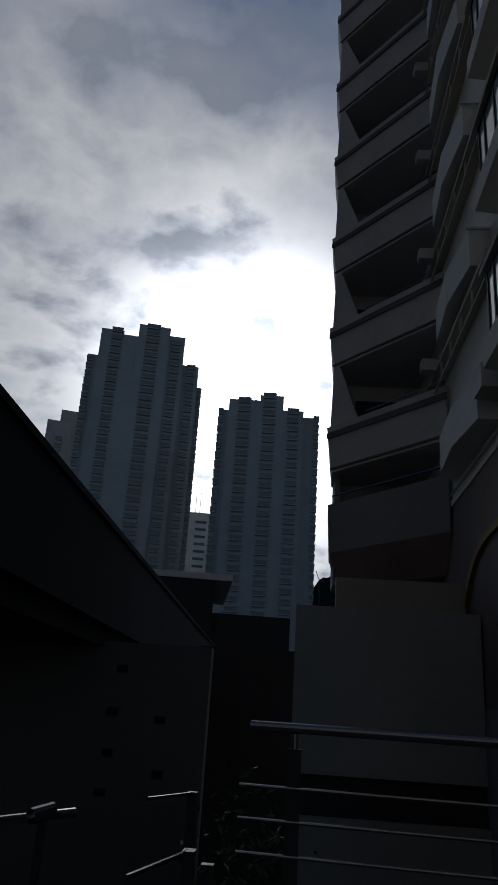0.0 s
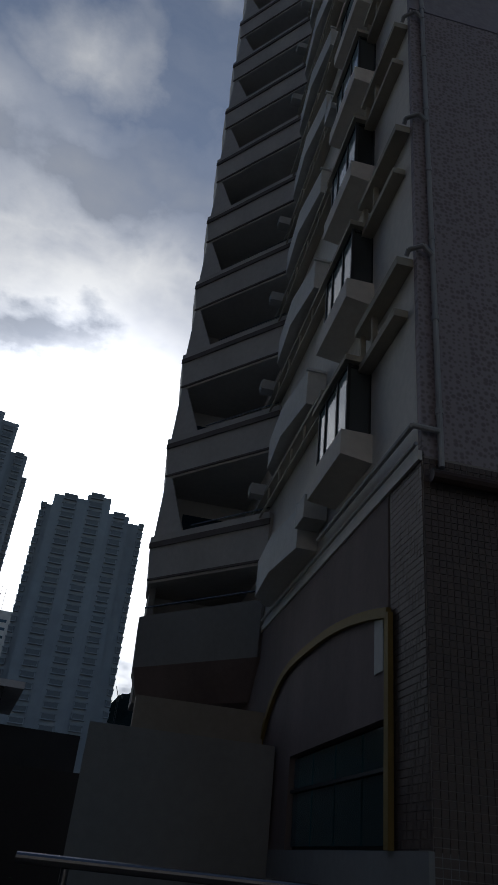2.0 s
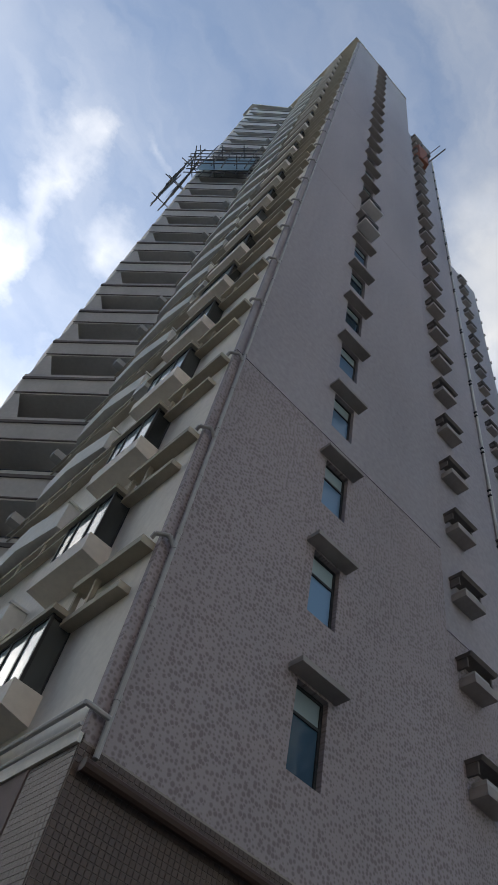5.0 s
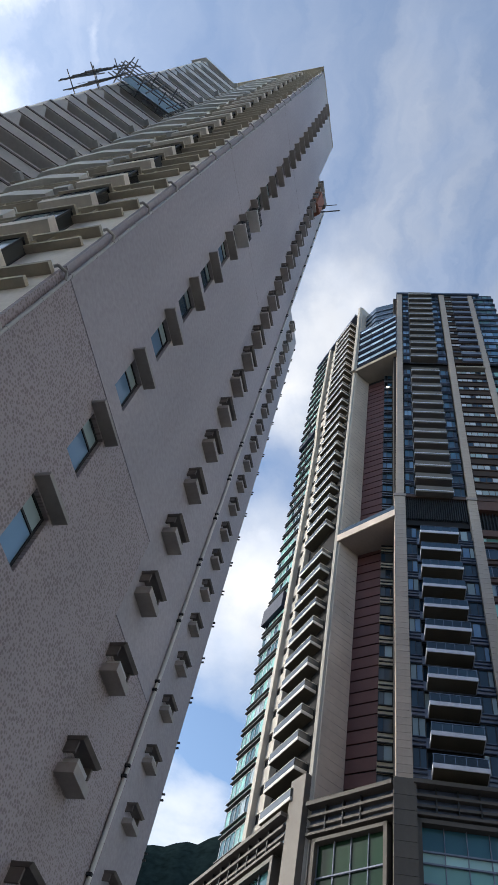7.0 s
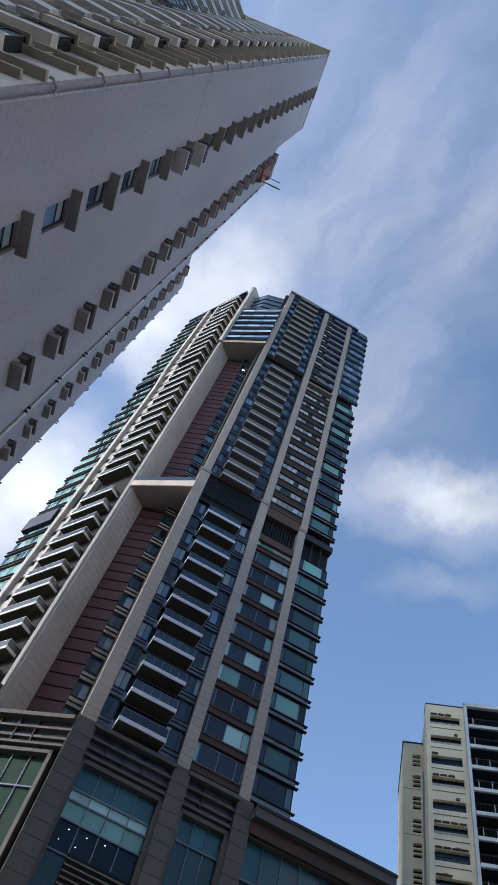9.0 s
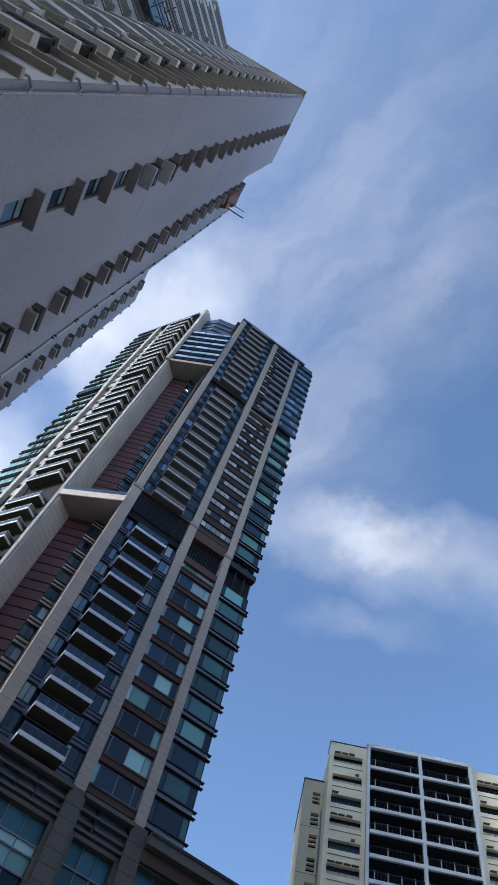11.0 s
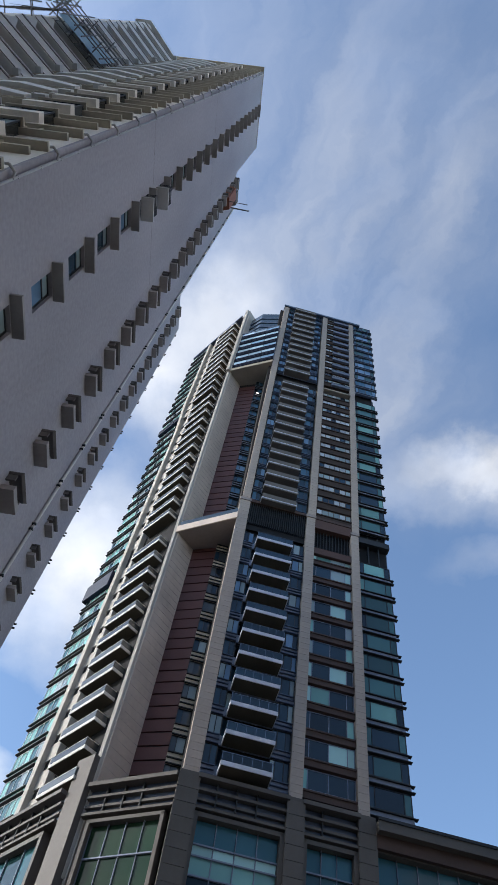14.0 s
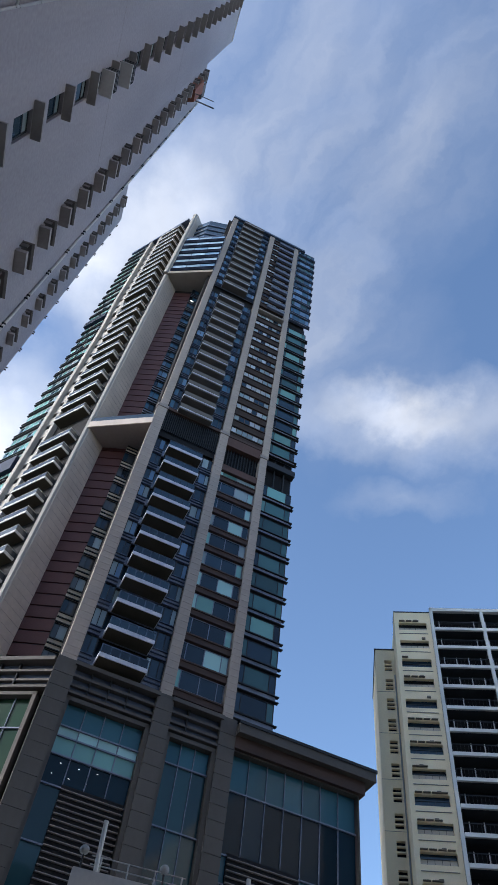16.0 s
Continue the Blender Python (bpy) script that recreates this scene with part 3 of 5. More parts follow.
prism(bc, [(0, 4.0), (0, 7.2), (-0.1, 7.2), (-0.42, 6.7), (-0.5, 5.3), (-0.36, 4.0)][::-1], -0.3, 0.42)
box(bc, -0.40, 0, 3.96, 4.02, 0.42, 0.47)
sb, side, l1, l2, l3, bc, br = (mesh_of(n, b, m) for n, b, m in (("bay_window", sb, M_PAINT), ("side_pane", side, M_SIDEGL), ("ledge", l1, M_LEDGE), ("ledge", l2, M_LEDGE), ("hood", l3, M_LEDGE), ("balcony", bc, M_CWHITE), ("rail", br, M_LEDGE)))
gp = []
for y0, y1 in ((1.7, 2.1), (2.15, 2.66), (2.71, 3.0)):
    gp.append(mesh_of("pane", box(B(), -0.35, -0.34, y0, y1, 0.57, 1.66), M_PALE))
elbow = B()
rod(elbow, (-0.1, 0.1, 2.5), (-0.1, 0.02, 2.55), 0.035)
rod(elbow, (-0.1, 0.03, 2.55), (0.06, -0.1, 2.55), 0.035)
rod(elbow, (0.06, -0.1, 2.55), (0.18, -0.1, 2.4), 0.035)
elbow = mesh_of("elbow_pipe", elbow, M_PIPE)
acm = B()
box(acm, -0.42, -0.04, 3.35, 3.85, -0.05, 0.35)
acm = mesh_of("air_conditioner", acm, M_AC)
for k in range(FLOORS):
    at = pose(0, 0, 6.0 + PITCH * k)
    w = part("bay_window", sb, None, tower, at=at)
    for nm, me in bars:
        part(nm, me, None, w)
    for me in gp:
        part("pane", me, None, w)
    part("side_pane", side, None, w)
    part("hood", l3, None, w)
    part("ledge", l1, None, tower, at=at)
    part("ledge", l2, None, tower, at=at)
    part("elbow_pipe", elbow, None, tower, at=at)
    part("rail", br, None, tower, at=at)
    if k:
        part("balcony", bc, None, tower, at=at)
    if rs.random() < 0.6:
        part("air_conditioner", acm, None, tower, at=pose(0, rs.choice((0, 0.1)), 6.05 + PITCH * k + (1.75 if rs.random() < 0.3 else 0)))
part("balcony", bc, None, tower, at=pose(0, 0, 6.0))
bm = B()
rod(bm, (-0.12, 3.6, 5.72), (-0.12, -0.02, 5.72), 0.035)
rod(bm, (-0.12, -0.02, 5.72), (0.18, -0.1, 5.66), 0.035)
part("wall_pipe", bm, M_PIPE, tower)
bm = B()
rod(bm, (-0.07, 7.5, 5.5), (-0.07, 0.0, 5.5), 0.025)
part("wall_pipe", bm, M_PIPE, tower)

# wing with open balconies
WB, WING_TOP = 6.93, 74.0
bm = B()
box(bm, -2.1, 0, 11.2, 11.5, 4.1, WING_TOP)
part("wing_wall", bm, M_CONC, tower, "grey rendered back wall of the balconies")
part("wing_fin", box(B(), -2.24, -2.1, 10.45, 11.5, 4.1, 20.0), M_PLASTER, tower)
part("wing_fin", flared(B(), [(-2.24, 10.45), (-2.1, 10.45), (-2.1, 11.5), (-2.24, 11.5)], [(-2.75, 10.45), (-2.1, 10.45), (-2.1, 11.5), (-2.75, 11.5)], 20.0, WING_TOP), M_PLASTER, tower)
part("wing_roof", prism(B(), [(-3.1, 10.15), (0, 7.5), (0, 11.5), (-3.1, 11.5)], WING_TOP, WING_TOP + 0.3), M_CONC, tower)


pp, sl, ln, win = B(), B(), B(), B()
flared(pp, [(-2.33, 10.2), (-0.06, 7.66), (0, 7.72), (-2.22, 10.26), (-2.2, 11.4), (-2.28, 11.4)], [(-2.47, 10.18), (-0.1, 7.5), (0, 7.6), (-2.36, 10.26), (-2.3, 11.4), (-2.38, 11.4)], -0.16, 1.0)
prism(sl, [(-2.25, 10.28), (0, 7.72), (0, 11.2), (-2.25, 11.2)], -0.16, 0.0)
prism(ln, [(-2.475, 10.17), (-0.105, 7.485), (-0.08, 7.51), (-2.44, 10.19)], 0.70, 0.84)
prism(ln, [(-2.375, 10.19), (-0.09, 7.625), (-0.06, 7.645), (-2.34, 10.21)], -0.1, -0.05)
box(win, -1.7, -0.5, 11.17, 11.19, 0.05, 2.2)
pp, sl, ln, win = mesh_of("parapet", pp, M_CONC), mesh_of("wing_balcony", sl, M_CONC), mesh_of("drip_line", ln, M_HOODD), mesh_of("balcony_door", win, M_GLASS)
ep = mesh_of("end_panel", flared(B(), [(-2.39, 10.2), (-1.75, 9.62), (-1.7, 9.72), (-2.26, 10.3), (-2.2, 11.4), (-2.32, 11.4)], [(-2.33, 10.2), (-2.2, 10.06), (-2.15, 10.16), (-2.22, 10.3), (-2.16, 11.4), (-2.28, 11.4)], 1.0, 2.64), M_CONC)
# closed lowest storey of the wing, drawn in at its foot
base_wing = part("wing_base", flared(B(), [(-2.12, 10.5), (-0.05, 8.3), (0, 8.3), (0, 11.2), (-2.1, 11.2)], [(-2.34, 10.2), (-0.08, 7.62), (0, 7.6), (0, 11.2), (-2.3, 11.2)], 4.05, 4.8), M_BROWN, tower, "brown rendered foot of the balcony wing")
part("parapet", flared(B(), [(-2.34, 10.2), (-0.08, 7.62), (0, 7.72), (-2.24, 10.3), (-2.2, 11.4), (-2.3, 11.4)], [(-2.4, 10.18), (-0.1, 7.52), (0, 7.62), (-2.3, 10.28), (-2.25, 11.4), (-2.35, 11.4)], 4.8, 5.95), M_PLASTER, base_wing)
vent = mesh_of("vent_slot", box(B(), 0, 0.06, -0.012, 0.02, 5.55, 5.8), M_BROWN)
lean = math.atan2(-2.58, 2.26)
for i in range(15):
    part("vent_slot", vent, None, base_wing, at=pose(-2.2 + 0.142 * i, 10.02 - 0.162 * i, 0, 0, 0, math.degrees(lean)))
wac = mesh_of("air_conditioner", box(box(B(), -0.34, 0, 0, 0.28, 0, 0.26), -0.36, -0.34, 0.03, 0.25, 0.03, 0.23), M_AC)
for k in range(24):
    at = pose(0, 0, WB + PITCH * k) @ Matrix.Diagonal((1 + 0.0036 * max(0.0, WB + PITCH * k - 19.0), 1, 1, 1))
    w = part("wing_balcony", sl, None, tower, at=at)
    part("parapet", pp, None, w)
    part("drip_line", ln, None, w)
    part("end_panel", ep, None, w)
    part("balcony_door", win, None, w)
    if rs.random() < 0.5:
        part("air_conditioner", wac, None, tower, at=pose(-0.25, 7.4, WB + 1.3 + PITCH * k))
bm = B()
rod(bm, (-2.3, 10.2, WB - PITCH + 2.05), (-0.1, 7.65, WB - PITCH + 2.05), 0.02)
part("balcony_rail", bm, M_METAL, tower)
for k in range(4):
    part("balcony_rail", rod(B(), (-1.6, 9.35, WB + PITCH * k + 1.14), (-0.1, 7.62, WB + PITCH * k + 1.14), 0.015), M_METAL, tower)

# bamboo scaffold round the wing
scaf = thing("bamboo_scaffold", pose(AX, AY, 0), "bamboo scaffold with green netting fixed to balconies", "scaffold")
path = [(-2.9, 11.6, 44.6, 49.0), (-3.02, 10.1, 44.6, 50.0), (-0.25, 7.2, 48.2, 52.2)]
for (xa, ya, _, _), (xb, yb, z0, z1) in zip(path, path[1:]):
    L_ = math.hypot(xb - xa, yb - ya)
    ux, uy = (xb - xa) / L_, (yb - ya) / L_
    for off in (0.0, 0.55):
        for i in range(int(L_ / 0.75) + 1):
            x, y = xa + ux * 0.75 * i + uy * off, ya + uy * 0.75 * i - ux * off
            part("pole", rod(B(), (x, y, z0 - rs.random() * 0.8), (x + rs.uniform(-0.15, 0.1), y + rs.uniform(-0.1, 0.1), z1 + rs.random() * 1.5), 0.04, 6), M_BAMBOO, scaf)
        for i in range(int((z1 - z0) / 0.9) + 1):
            z = z0 + 0.3 + 0.9 * i
            e0, e1 = rs.uniform(0.1, 0.6), rs.uniform(0.1, 0.5)
            part("pole", rod(B(), (xa - ux * e0 + uy * off, ya - uy * e0 - ux * off, z), (xb + ux * e1 + uy * off, yb + uy * e1 - ux * off, z + rs.uniform(-0.2, 0.2)), 0.035, 6), M_BAMBOO, scaf)
    for i in range(int(L_ / 1.5) + 1):
        x, y = xa + ux * 1.5 * i, ya + uy * 1.5 * i
        for z in (z0 + 0.6, z1 - 0.6):
            part("pole", rod(B(), (x - uy * 0.4, y + ux * 0.4, z), (x + uy * 1.0, y - ux * 1.0, z + 0.1), 0.035, 6), M_BAMBOO, scaf)
part("pole", rod(B(), (-3.1, 10.1, 49.8), (-3.9, 10.0, 52.8), 0.04, 6), M_BAMBOO, scaf)
part("pole", rod(B(), (-3.1, 10.4, 49.6), (-3.7, 10.2, 52.4), 0.04, 6), M_BAMBOO, scaf)
netm = Matrix.Translation((-3.08, 9.95, 0)) @ Matrix.Rotation(math.atan2(-2.9, 2.77), 4, "Z")
net = box(box(B(), 0.3, 1.8, 0.0, 0.02, 48.6, 51.0, netm), 1.8, 3.7, 0.0, 0.02, 48.6, 51.8, netm)
part("netting", net, M_NET, scaf, "pale green scaffold netting")
part("netting", box(B(), -3.08, -3.06, 10.3, 11.6, 46.0, 49.3), M_NET, scaf, "pale green scaffold netting")

# ---------------------------------------------------------------- glass tower
BM = Matrix.Translation((50.93, 2.72, 0)) @ Matrix.Rotation(math.atan2(-0.9903, 0.1392), 4, "Z")
gtower = thing("glass_tower", BM, "high-rise with blue-green glass bays between grey stone piers", "apartment tower")
E_ = EYE
PB = 2.98
LOW0, MID0, MID1, REF0, REF1, TOPB = 37.0 + E_, 69.8 + E_, 75.8 + E_, 113.8 + E_, 117.2 + E_, 153.2 + E_
rb = random.Random(11)

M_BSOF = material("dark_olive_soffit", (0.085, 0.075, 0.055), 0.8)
M_PSTONE = material("dark_podium_stone", (0.108, 0.096, 0.086), 0.6, grain=3, stain=0.2)
M_FINWALL = material("beige_clad_wall", (0.52, 0.445, 0.385), 0.65, grain=2, stain=0.35, stain_amount=0.25, streak=0.6)
M_FIN = material("pale_fin_paint", (0.38, 0.355, 0.32), 0.7, stain=0.15, streak=0.6)
# ---- solid backs behind the glass, near-black in place of unlit depth
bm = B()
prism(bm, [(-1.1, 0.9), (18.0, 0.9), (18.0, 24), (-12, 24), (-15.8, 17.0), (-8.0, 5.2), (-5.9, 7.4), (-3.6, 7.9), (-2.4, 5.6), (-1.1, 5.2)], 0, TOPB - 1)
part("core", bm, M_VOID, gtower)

# ---- stone piers in courses
def course_mesh(w, d, h):
    return mesh_of("stone_panel", box(B(), 0.0, w, 0, d, 0.012, h - 0.012), M_STONE)


def lean(z):
    """The upper shaft splays slightly towards the street corner as it rises."""
    return 0.6 * max(0.0, z - MID1) / (TOPB - MID1)


for (a, b, y0, z0, z1) in ((-1.15, 0.15, -0.1, 24, MID1), (7.5, 8.6, -0.1, 24, MID1), (13.24, 14.2, -0.1, 24, MID1 - 1.4), (-0.95, 0.05, 0.1, MID1, TOPB), (7.68, 8.7, 0.1, MID1, TOPB), (13.45, 14.4, 0.1, MID1 - 1.4, TOPB - 0.6)):
    za = 0 if z0 < 30 else z0
    p = part("pier", flared(B(), *[[(x + lean(z), y) for x, y in ((a + 0.03, y0 + 0.03), (b - 0.03, y0 + 0.03), (b - 0.03, 1.2), (a + 0.03, 1.2))] for z in (za, z1)], za, z1), M_STONE, gtower, "grey stone-clad pier in regular courses")
    me = course_mesh(b - a, 1.0, 0.75)
    for i in range(int((z1 - z0) / 0.75)):
        part("stone_panel", me, None, p, at=pose(a + lean(z0 + 0.75 * i), y0, z0 + 0.75 * i))
    if z0 < 30:
        part("pier_cap", box(B(), a - 0.08, b + 0.08, y0 - 0.08, 0.5, z1 - 0.35, z1 + 0.15), M_STONED, p)


# ---- windows
def window(name, x0, x1, h, y, cuts, glass, frame_mat=None, bar=0.07):
    """A row of panes between mullions, cut at shares of its width, in one pierced frame; each pane is a part."""
    if isinstance(cuts, int):
        cuts = [i / cuts for i in range(1, cuts)]
    xs, edges = [x0, x0 + bar], [x0 + bar]
    for c in cuts:
        m_ = x0 + (x1 - x0) * c
        xs += [m_ - bar / 2, m_ + bar / 2]
        edges += [m_ - bar / 2, m_ + bar / 2]
    xs += [x1 - bar, x1]
    edges.append(x1 - bar)
    f = mesh_of(name, pierced_wall(B(), xs, [0, bar, h - bar, h], y - 0.05, y + 0.09, lambda i, j: i % 2 == 0 or j != 1), frame_mat or M_BLACK)
    panes = [{g: mesh_of("pane", box(B(), a, b, y, y + 0.03, bar, h - bar), g) for g in {q for q, _ in glass}} for a, b in zip(edges[::2], edges[1::2])]
    return f, panes


def put_window(unit, parent, at, glass):
    f, panes = unit
    w = part("window", f, None, parent, at=at)
    for p in panes:
        r, tot = rb.random(), 0
        for g, share in glass:
            tot += share
            if r <= tot:
                part("pane", p[g], None, w)
                break
    return w


M_AQUA = glass_material("pale_aqua_blind", (0.36, 0.58, 0.56), rough=0.15, vary=0.25)
M_BAYTEAL = glass_material("bay_teal_glass", (0.05, 0.125, 0.13), rough=0.08, vary=0.5)
M_WHITEBL = glass_material("white_blind", (0.48, 0.51, 0.54), rough=0.15, vary=0.25)
# lighter tint again in place of a sky reflection, for the glass box
M_BOXGL = glass_material("sky_reflection_tint_pale", (0.30, 0.42, 0.55), rough=0.1, vary=0.25)
M_STEEL = material("blue_grey_metal_band", (0.20, 0.23, 0.30), 0.4, bump=0.03)
G1 = [(M_GLASSB, 0.72), (M_PBLUE, 0.18), (M_PALE, 0.1)]
G2 = [(M_GLASSB, 0.34), (M_AQUA, 0.42), (M_BLIND, 0.14), (M_PALE, 0.12)]
G2U = [(M_GLASSB, 0.28), (M_WHITEBL, 0.40), (M_PALE, 0.34)]
G1U = [(M_BLUEGL, 0.45), (M_GLASSB, 0.40), (M_PBLUE, 0.15)]
G3 = [(M_BAYTEAL, 0.64), (M_GLASSB, 0.24), (M_BLIND, 0.14)]
G3U = [(M_BLUEGL, 0.4), (M_BAYTEAL, 0.25), (M_PBLUE, 0.35)]
unit1l = window("window", 0.2, 1.35, 1.95, 0.45, 2, G1 + G1U)
unit1r = window("window", 5.75, 7.5, 1.95, 0.45, (0.28, 0.72), G1 + G1U)
unit1m = window("window", 1.35, 5.75, 2.4, 0.8, 4, G1 + G1U)
unit2 = window("window", 8.65, 13.2, 1.9, 0.4, (0.09, 0.48, 0.85), G2, M_STEEL)
unit2u = window("window", 8.8, 13.45, 1.45, 0.4, (0.16, 0.34, 0.5, 0.66, 0.84), G2U, M_BROWNSP)
unit3 = window("window", 14.25, 18.05, 2.0, 0.35, (0.15, 0.82), G3)
unit3u = window("window", 14.6, 18.4, 2.0, 0.35, (0.15, 0.5, 0.82), G3U)
fin = [mesh_of("fin", box(B(), 14.2, 18.4, 0.1, 0.5, z_, z_ + 0.07), M_BLACK) for z_ in (0.0, 0.6)]
finu = [mesh_of("fin", box(B(), 14.6, 18.6, 0.14, 0.6, z_, z_ + 0.07), M_BLUEM) for z_ in (0.0, 0.62)]
band1 = [[mesh_of("fin", box(B(), a_, b_, 0.24, 0.46, z_, z_ + 0.07), M_BLUEM) for z_ in (0.0, 0.45, 0.88)] for a_, b_ in ((0.2, 1.3), (5.7, 7.5))]
sp1 = mesh_of("spandrel", box(B(), 0.2, 7.5, 0.42, 0.6, 0, 0.95), M_STEEL)
sp2 = mesh_of("spandrel", box(box(B(), 8.6, 13.24, 0.12, 0.6, 0.0, 0.75), 8.6, 13.24, 0.02, 0.12, 0.58, 0.75), M_BROWNSP)
sp2u = mesh_of("spandrel", box(box(B(), 8.75, 13.5, 0.25, 0.6, 0, 1.4), 8.75, 13.5, 0.12, 0.25, 1.2, 1.4), M_MAUVE)
sp3 = mesh_of("spandrel", box(B(), 14.2, 18.1, 0.3, 0.6, 0.065, 0.8), M_STEEL)
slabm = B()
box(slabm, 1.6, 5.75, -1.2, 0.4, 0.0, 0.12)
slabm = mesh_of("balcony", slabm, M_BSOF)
fasc = B()
box(fasc, 1.55, 5.8, -1.28, -1.2, 0.0, 0.40)
box(fasc, 1.55, 1.62, -1.2, 0.4, -0.04, 0.42)
box(fasc, 5.73, 5.8, -1.2, 0.4, -0.04, 0.42)
fasc = mesh_of("fascia", fasc, M_WHITE)
glr = B()
box(glr, 1.6, 5.75, -1.23, -1.21, 0.42, 1.2)
box(glr, 1.6, 1.62, -1.2, 0.4, 0.42, 1.2)
box(glr, 5.73, 5.75, -1.2, 0.4, 0.42, 1.2)
glr = mesh_of("glass_rail", glr, M_GLASSB)
hr = B()
box(hr, 1.57, 5.78, -1.26, -1.18, 1.2, 1.26)
for i in range(6):
    box(hr, 1.6 + 0.82 * i, 1.65 + 0.82 * i, -1.25, -1.2, 0.42, 1.2)
hr = mesh_of("handrail", hr, M_METAL)
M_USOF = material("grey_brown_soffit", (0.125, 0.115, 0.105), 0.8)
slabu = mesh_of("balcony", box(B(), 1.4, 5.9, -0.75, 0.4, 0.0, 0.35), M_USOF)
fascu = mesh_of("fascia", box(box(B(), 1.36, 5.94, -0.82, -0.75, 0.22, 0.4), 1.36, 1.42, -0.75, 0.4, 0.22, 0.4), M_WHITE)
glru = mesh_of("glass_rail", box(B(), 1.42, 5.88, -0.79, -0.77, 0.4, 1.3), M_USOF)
jog = mesh_of("air_conditioner_shelf", box(box(B(), 10.1, 13.4, -0.15, 0.3, 0.15, 0.95), 10.0, 13.45, -0.2, 0.3, 0.95, 1.05), M_GREYBLUE)

z = LOW0
k = 0
while z < TOPB - 2.5:
    low = z < MID0 - 1
    mech = MID0 - 1 <= z < MID1 - 0.6
    refuge = REF0 - 1 <= z < REF1 - 1
    dx = lean(z)
    at = pose(dx, 0, z)
    if mech:
        z, k = z + PB, k + 1
        continue
    if not refuge:
        part("spandrel", sp1, None, gtower, at=at)
        for u_ in (unit1l, unit1r, unit1m):
            put_window(u_, gtower, pose(dx, 0, z + (0.55 if u_ is unit1m else 0.98)), G1 if low else G1U)
        for group_ in band1:
            for me in group_:
                part("fin", me, None, gtower, at=at)
        if low:
            b_ = part("balcony", slabm, None, gtower, "", at)
            part("fascia", fasc, None, b_)
            part("glass_rail", glr, None, b_)
            part("handrail", hr, None, b_)
        else:
            b_ = part("balcony", slabu, None, gtower, "", at)
            part("fascia", fascu, None, b_)
            part("glass_rail", glru, None, b_)
        if low:
            part("spandrel", sp2, None, gtower, at=at)
            put_window(unit2, gtower, pose(dx, 0, z + 0.95), G2)
        else:
            part("spandrel", sp2u, None, gtower, at=at)
            put_window(unit2u, gtower, pose(dx, 0, z + 1.37), G2U)
            if z > REF1:
                part("air_conditioner_shelf", jog, None, gtower, at=at)
    else:
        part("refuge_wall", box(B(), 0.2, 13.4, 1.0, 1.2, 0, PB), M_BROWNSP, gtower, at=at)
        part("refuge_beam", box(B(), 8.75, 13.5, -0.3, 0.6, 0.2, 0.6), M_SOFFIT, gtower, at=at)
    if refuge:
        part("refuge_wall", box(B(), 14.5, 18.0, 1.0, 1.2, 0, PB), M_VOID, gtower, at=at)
    else:
        for me in (finu if z > REF1 else fin):
            part("fin", me, None, gtower, at=at)
        part("spandrel", sp3, None, gtower, at=at)
        put_window(unit3u if z > REF1 else unit3, gtower, pose(dx, 0, z + 0.82), G3U if z > REF1 else G3)
    z, k = z + PB, k + 1
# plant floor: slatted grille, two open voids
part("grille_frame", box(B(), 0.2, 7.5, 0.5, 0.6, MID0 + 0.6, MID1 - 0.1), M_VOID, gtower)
slat = mesh_of("slat", box(B(), 0, 0.09, 0.2, 0.5, MID0 + 1.6, MID1 - 0.2), M_BLACK)
for i in range(28):
    part("slat", slat, None, gtower, at=pose(0.3 + i * 0.255, 0, 0))
M_RUST = material("red_brown_metal", (0.10, 0.056, 0.045), 0.6)
# black bars added over the flat back to suggest the void's dark interior
void_shade_bar = mesh_of("slat", box(B(), 0, 0.1, 0.6, 0.8, MID0 - 0.5, MID1 - 1.0), M_BLACK)
for i in range(12):
    part("slat", void_shade_bar, None, gtower, at=pose(8.75 + i * 0.38, 0, 0))
part("plant_beam", box(B(), 0.2, 13.3, 0.0, 0.9, MID1 - 0.2, MID1 + 0.3), M_BROWNSP, gtower)
part("plant_beam", box(B(), 8.6, 13.3, 0.0, 0.9, MID0 - 1.2, MID0 - 0.1), M_RUST, gtower)
part("plant_beam", box(B(), 8.6, 13.3, 0.05, 0.9, MID1 - 2.0, MID1 - 0.25), M_RUST, gtower)
part("plant_beam", box(B(), 14.2, 18.2, 0.0, 0.9, MID1 - 2.6, MID1 - 1.6), M_BLACK, gtower)
for x in (15.5, 16.8):
    part("post", box(B(), x, x + 0.15, 0.4, 0.7, MID0 - 1.5, MID1 - 0.5), M_BLACK, gtower)
# roof edge
part("roof_edge", box(box(B(), -0.5, 16.5, -0.15, 2.0, TOPB - 0.5, TOPB + 0.2), 16.5, 19.2, 0.3, 2.0, TOPB - 2.6, TOPB - 2.0), M_BLUEM, gtower)
# right flank
part("flank", box(B(), 18.0, 18.1, 0.9, 20, 0, TOPB - 2.5), M_BLUEM, gtower)

# ---- recess between the big fin wall and the first pier
FX, FY = -7.75, 4.55
part("fin_wall", prism(B(), [(-8.15, 4.75), (-7.5, 4.35), (-5.2, 6.3), (-5.5, 7.0)], 0, REF1 + 4), M_FINWALL, gtower, "plain grey-brown clad fin wall")
part("fin_wall", prism(B(), [(-8.35, 4.45), (-7.55, 3.95), (-5.2, 6.3), (-5.5, 7.0)], REF1 + 4, TOPB + 1.6), M_FINWALL, gtower)
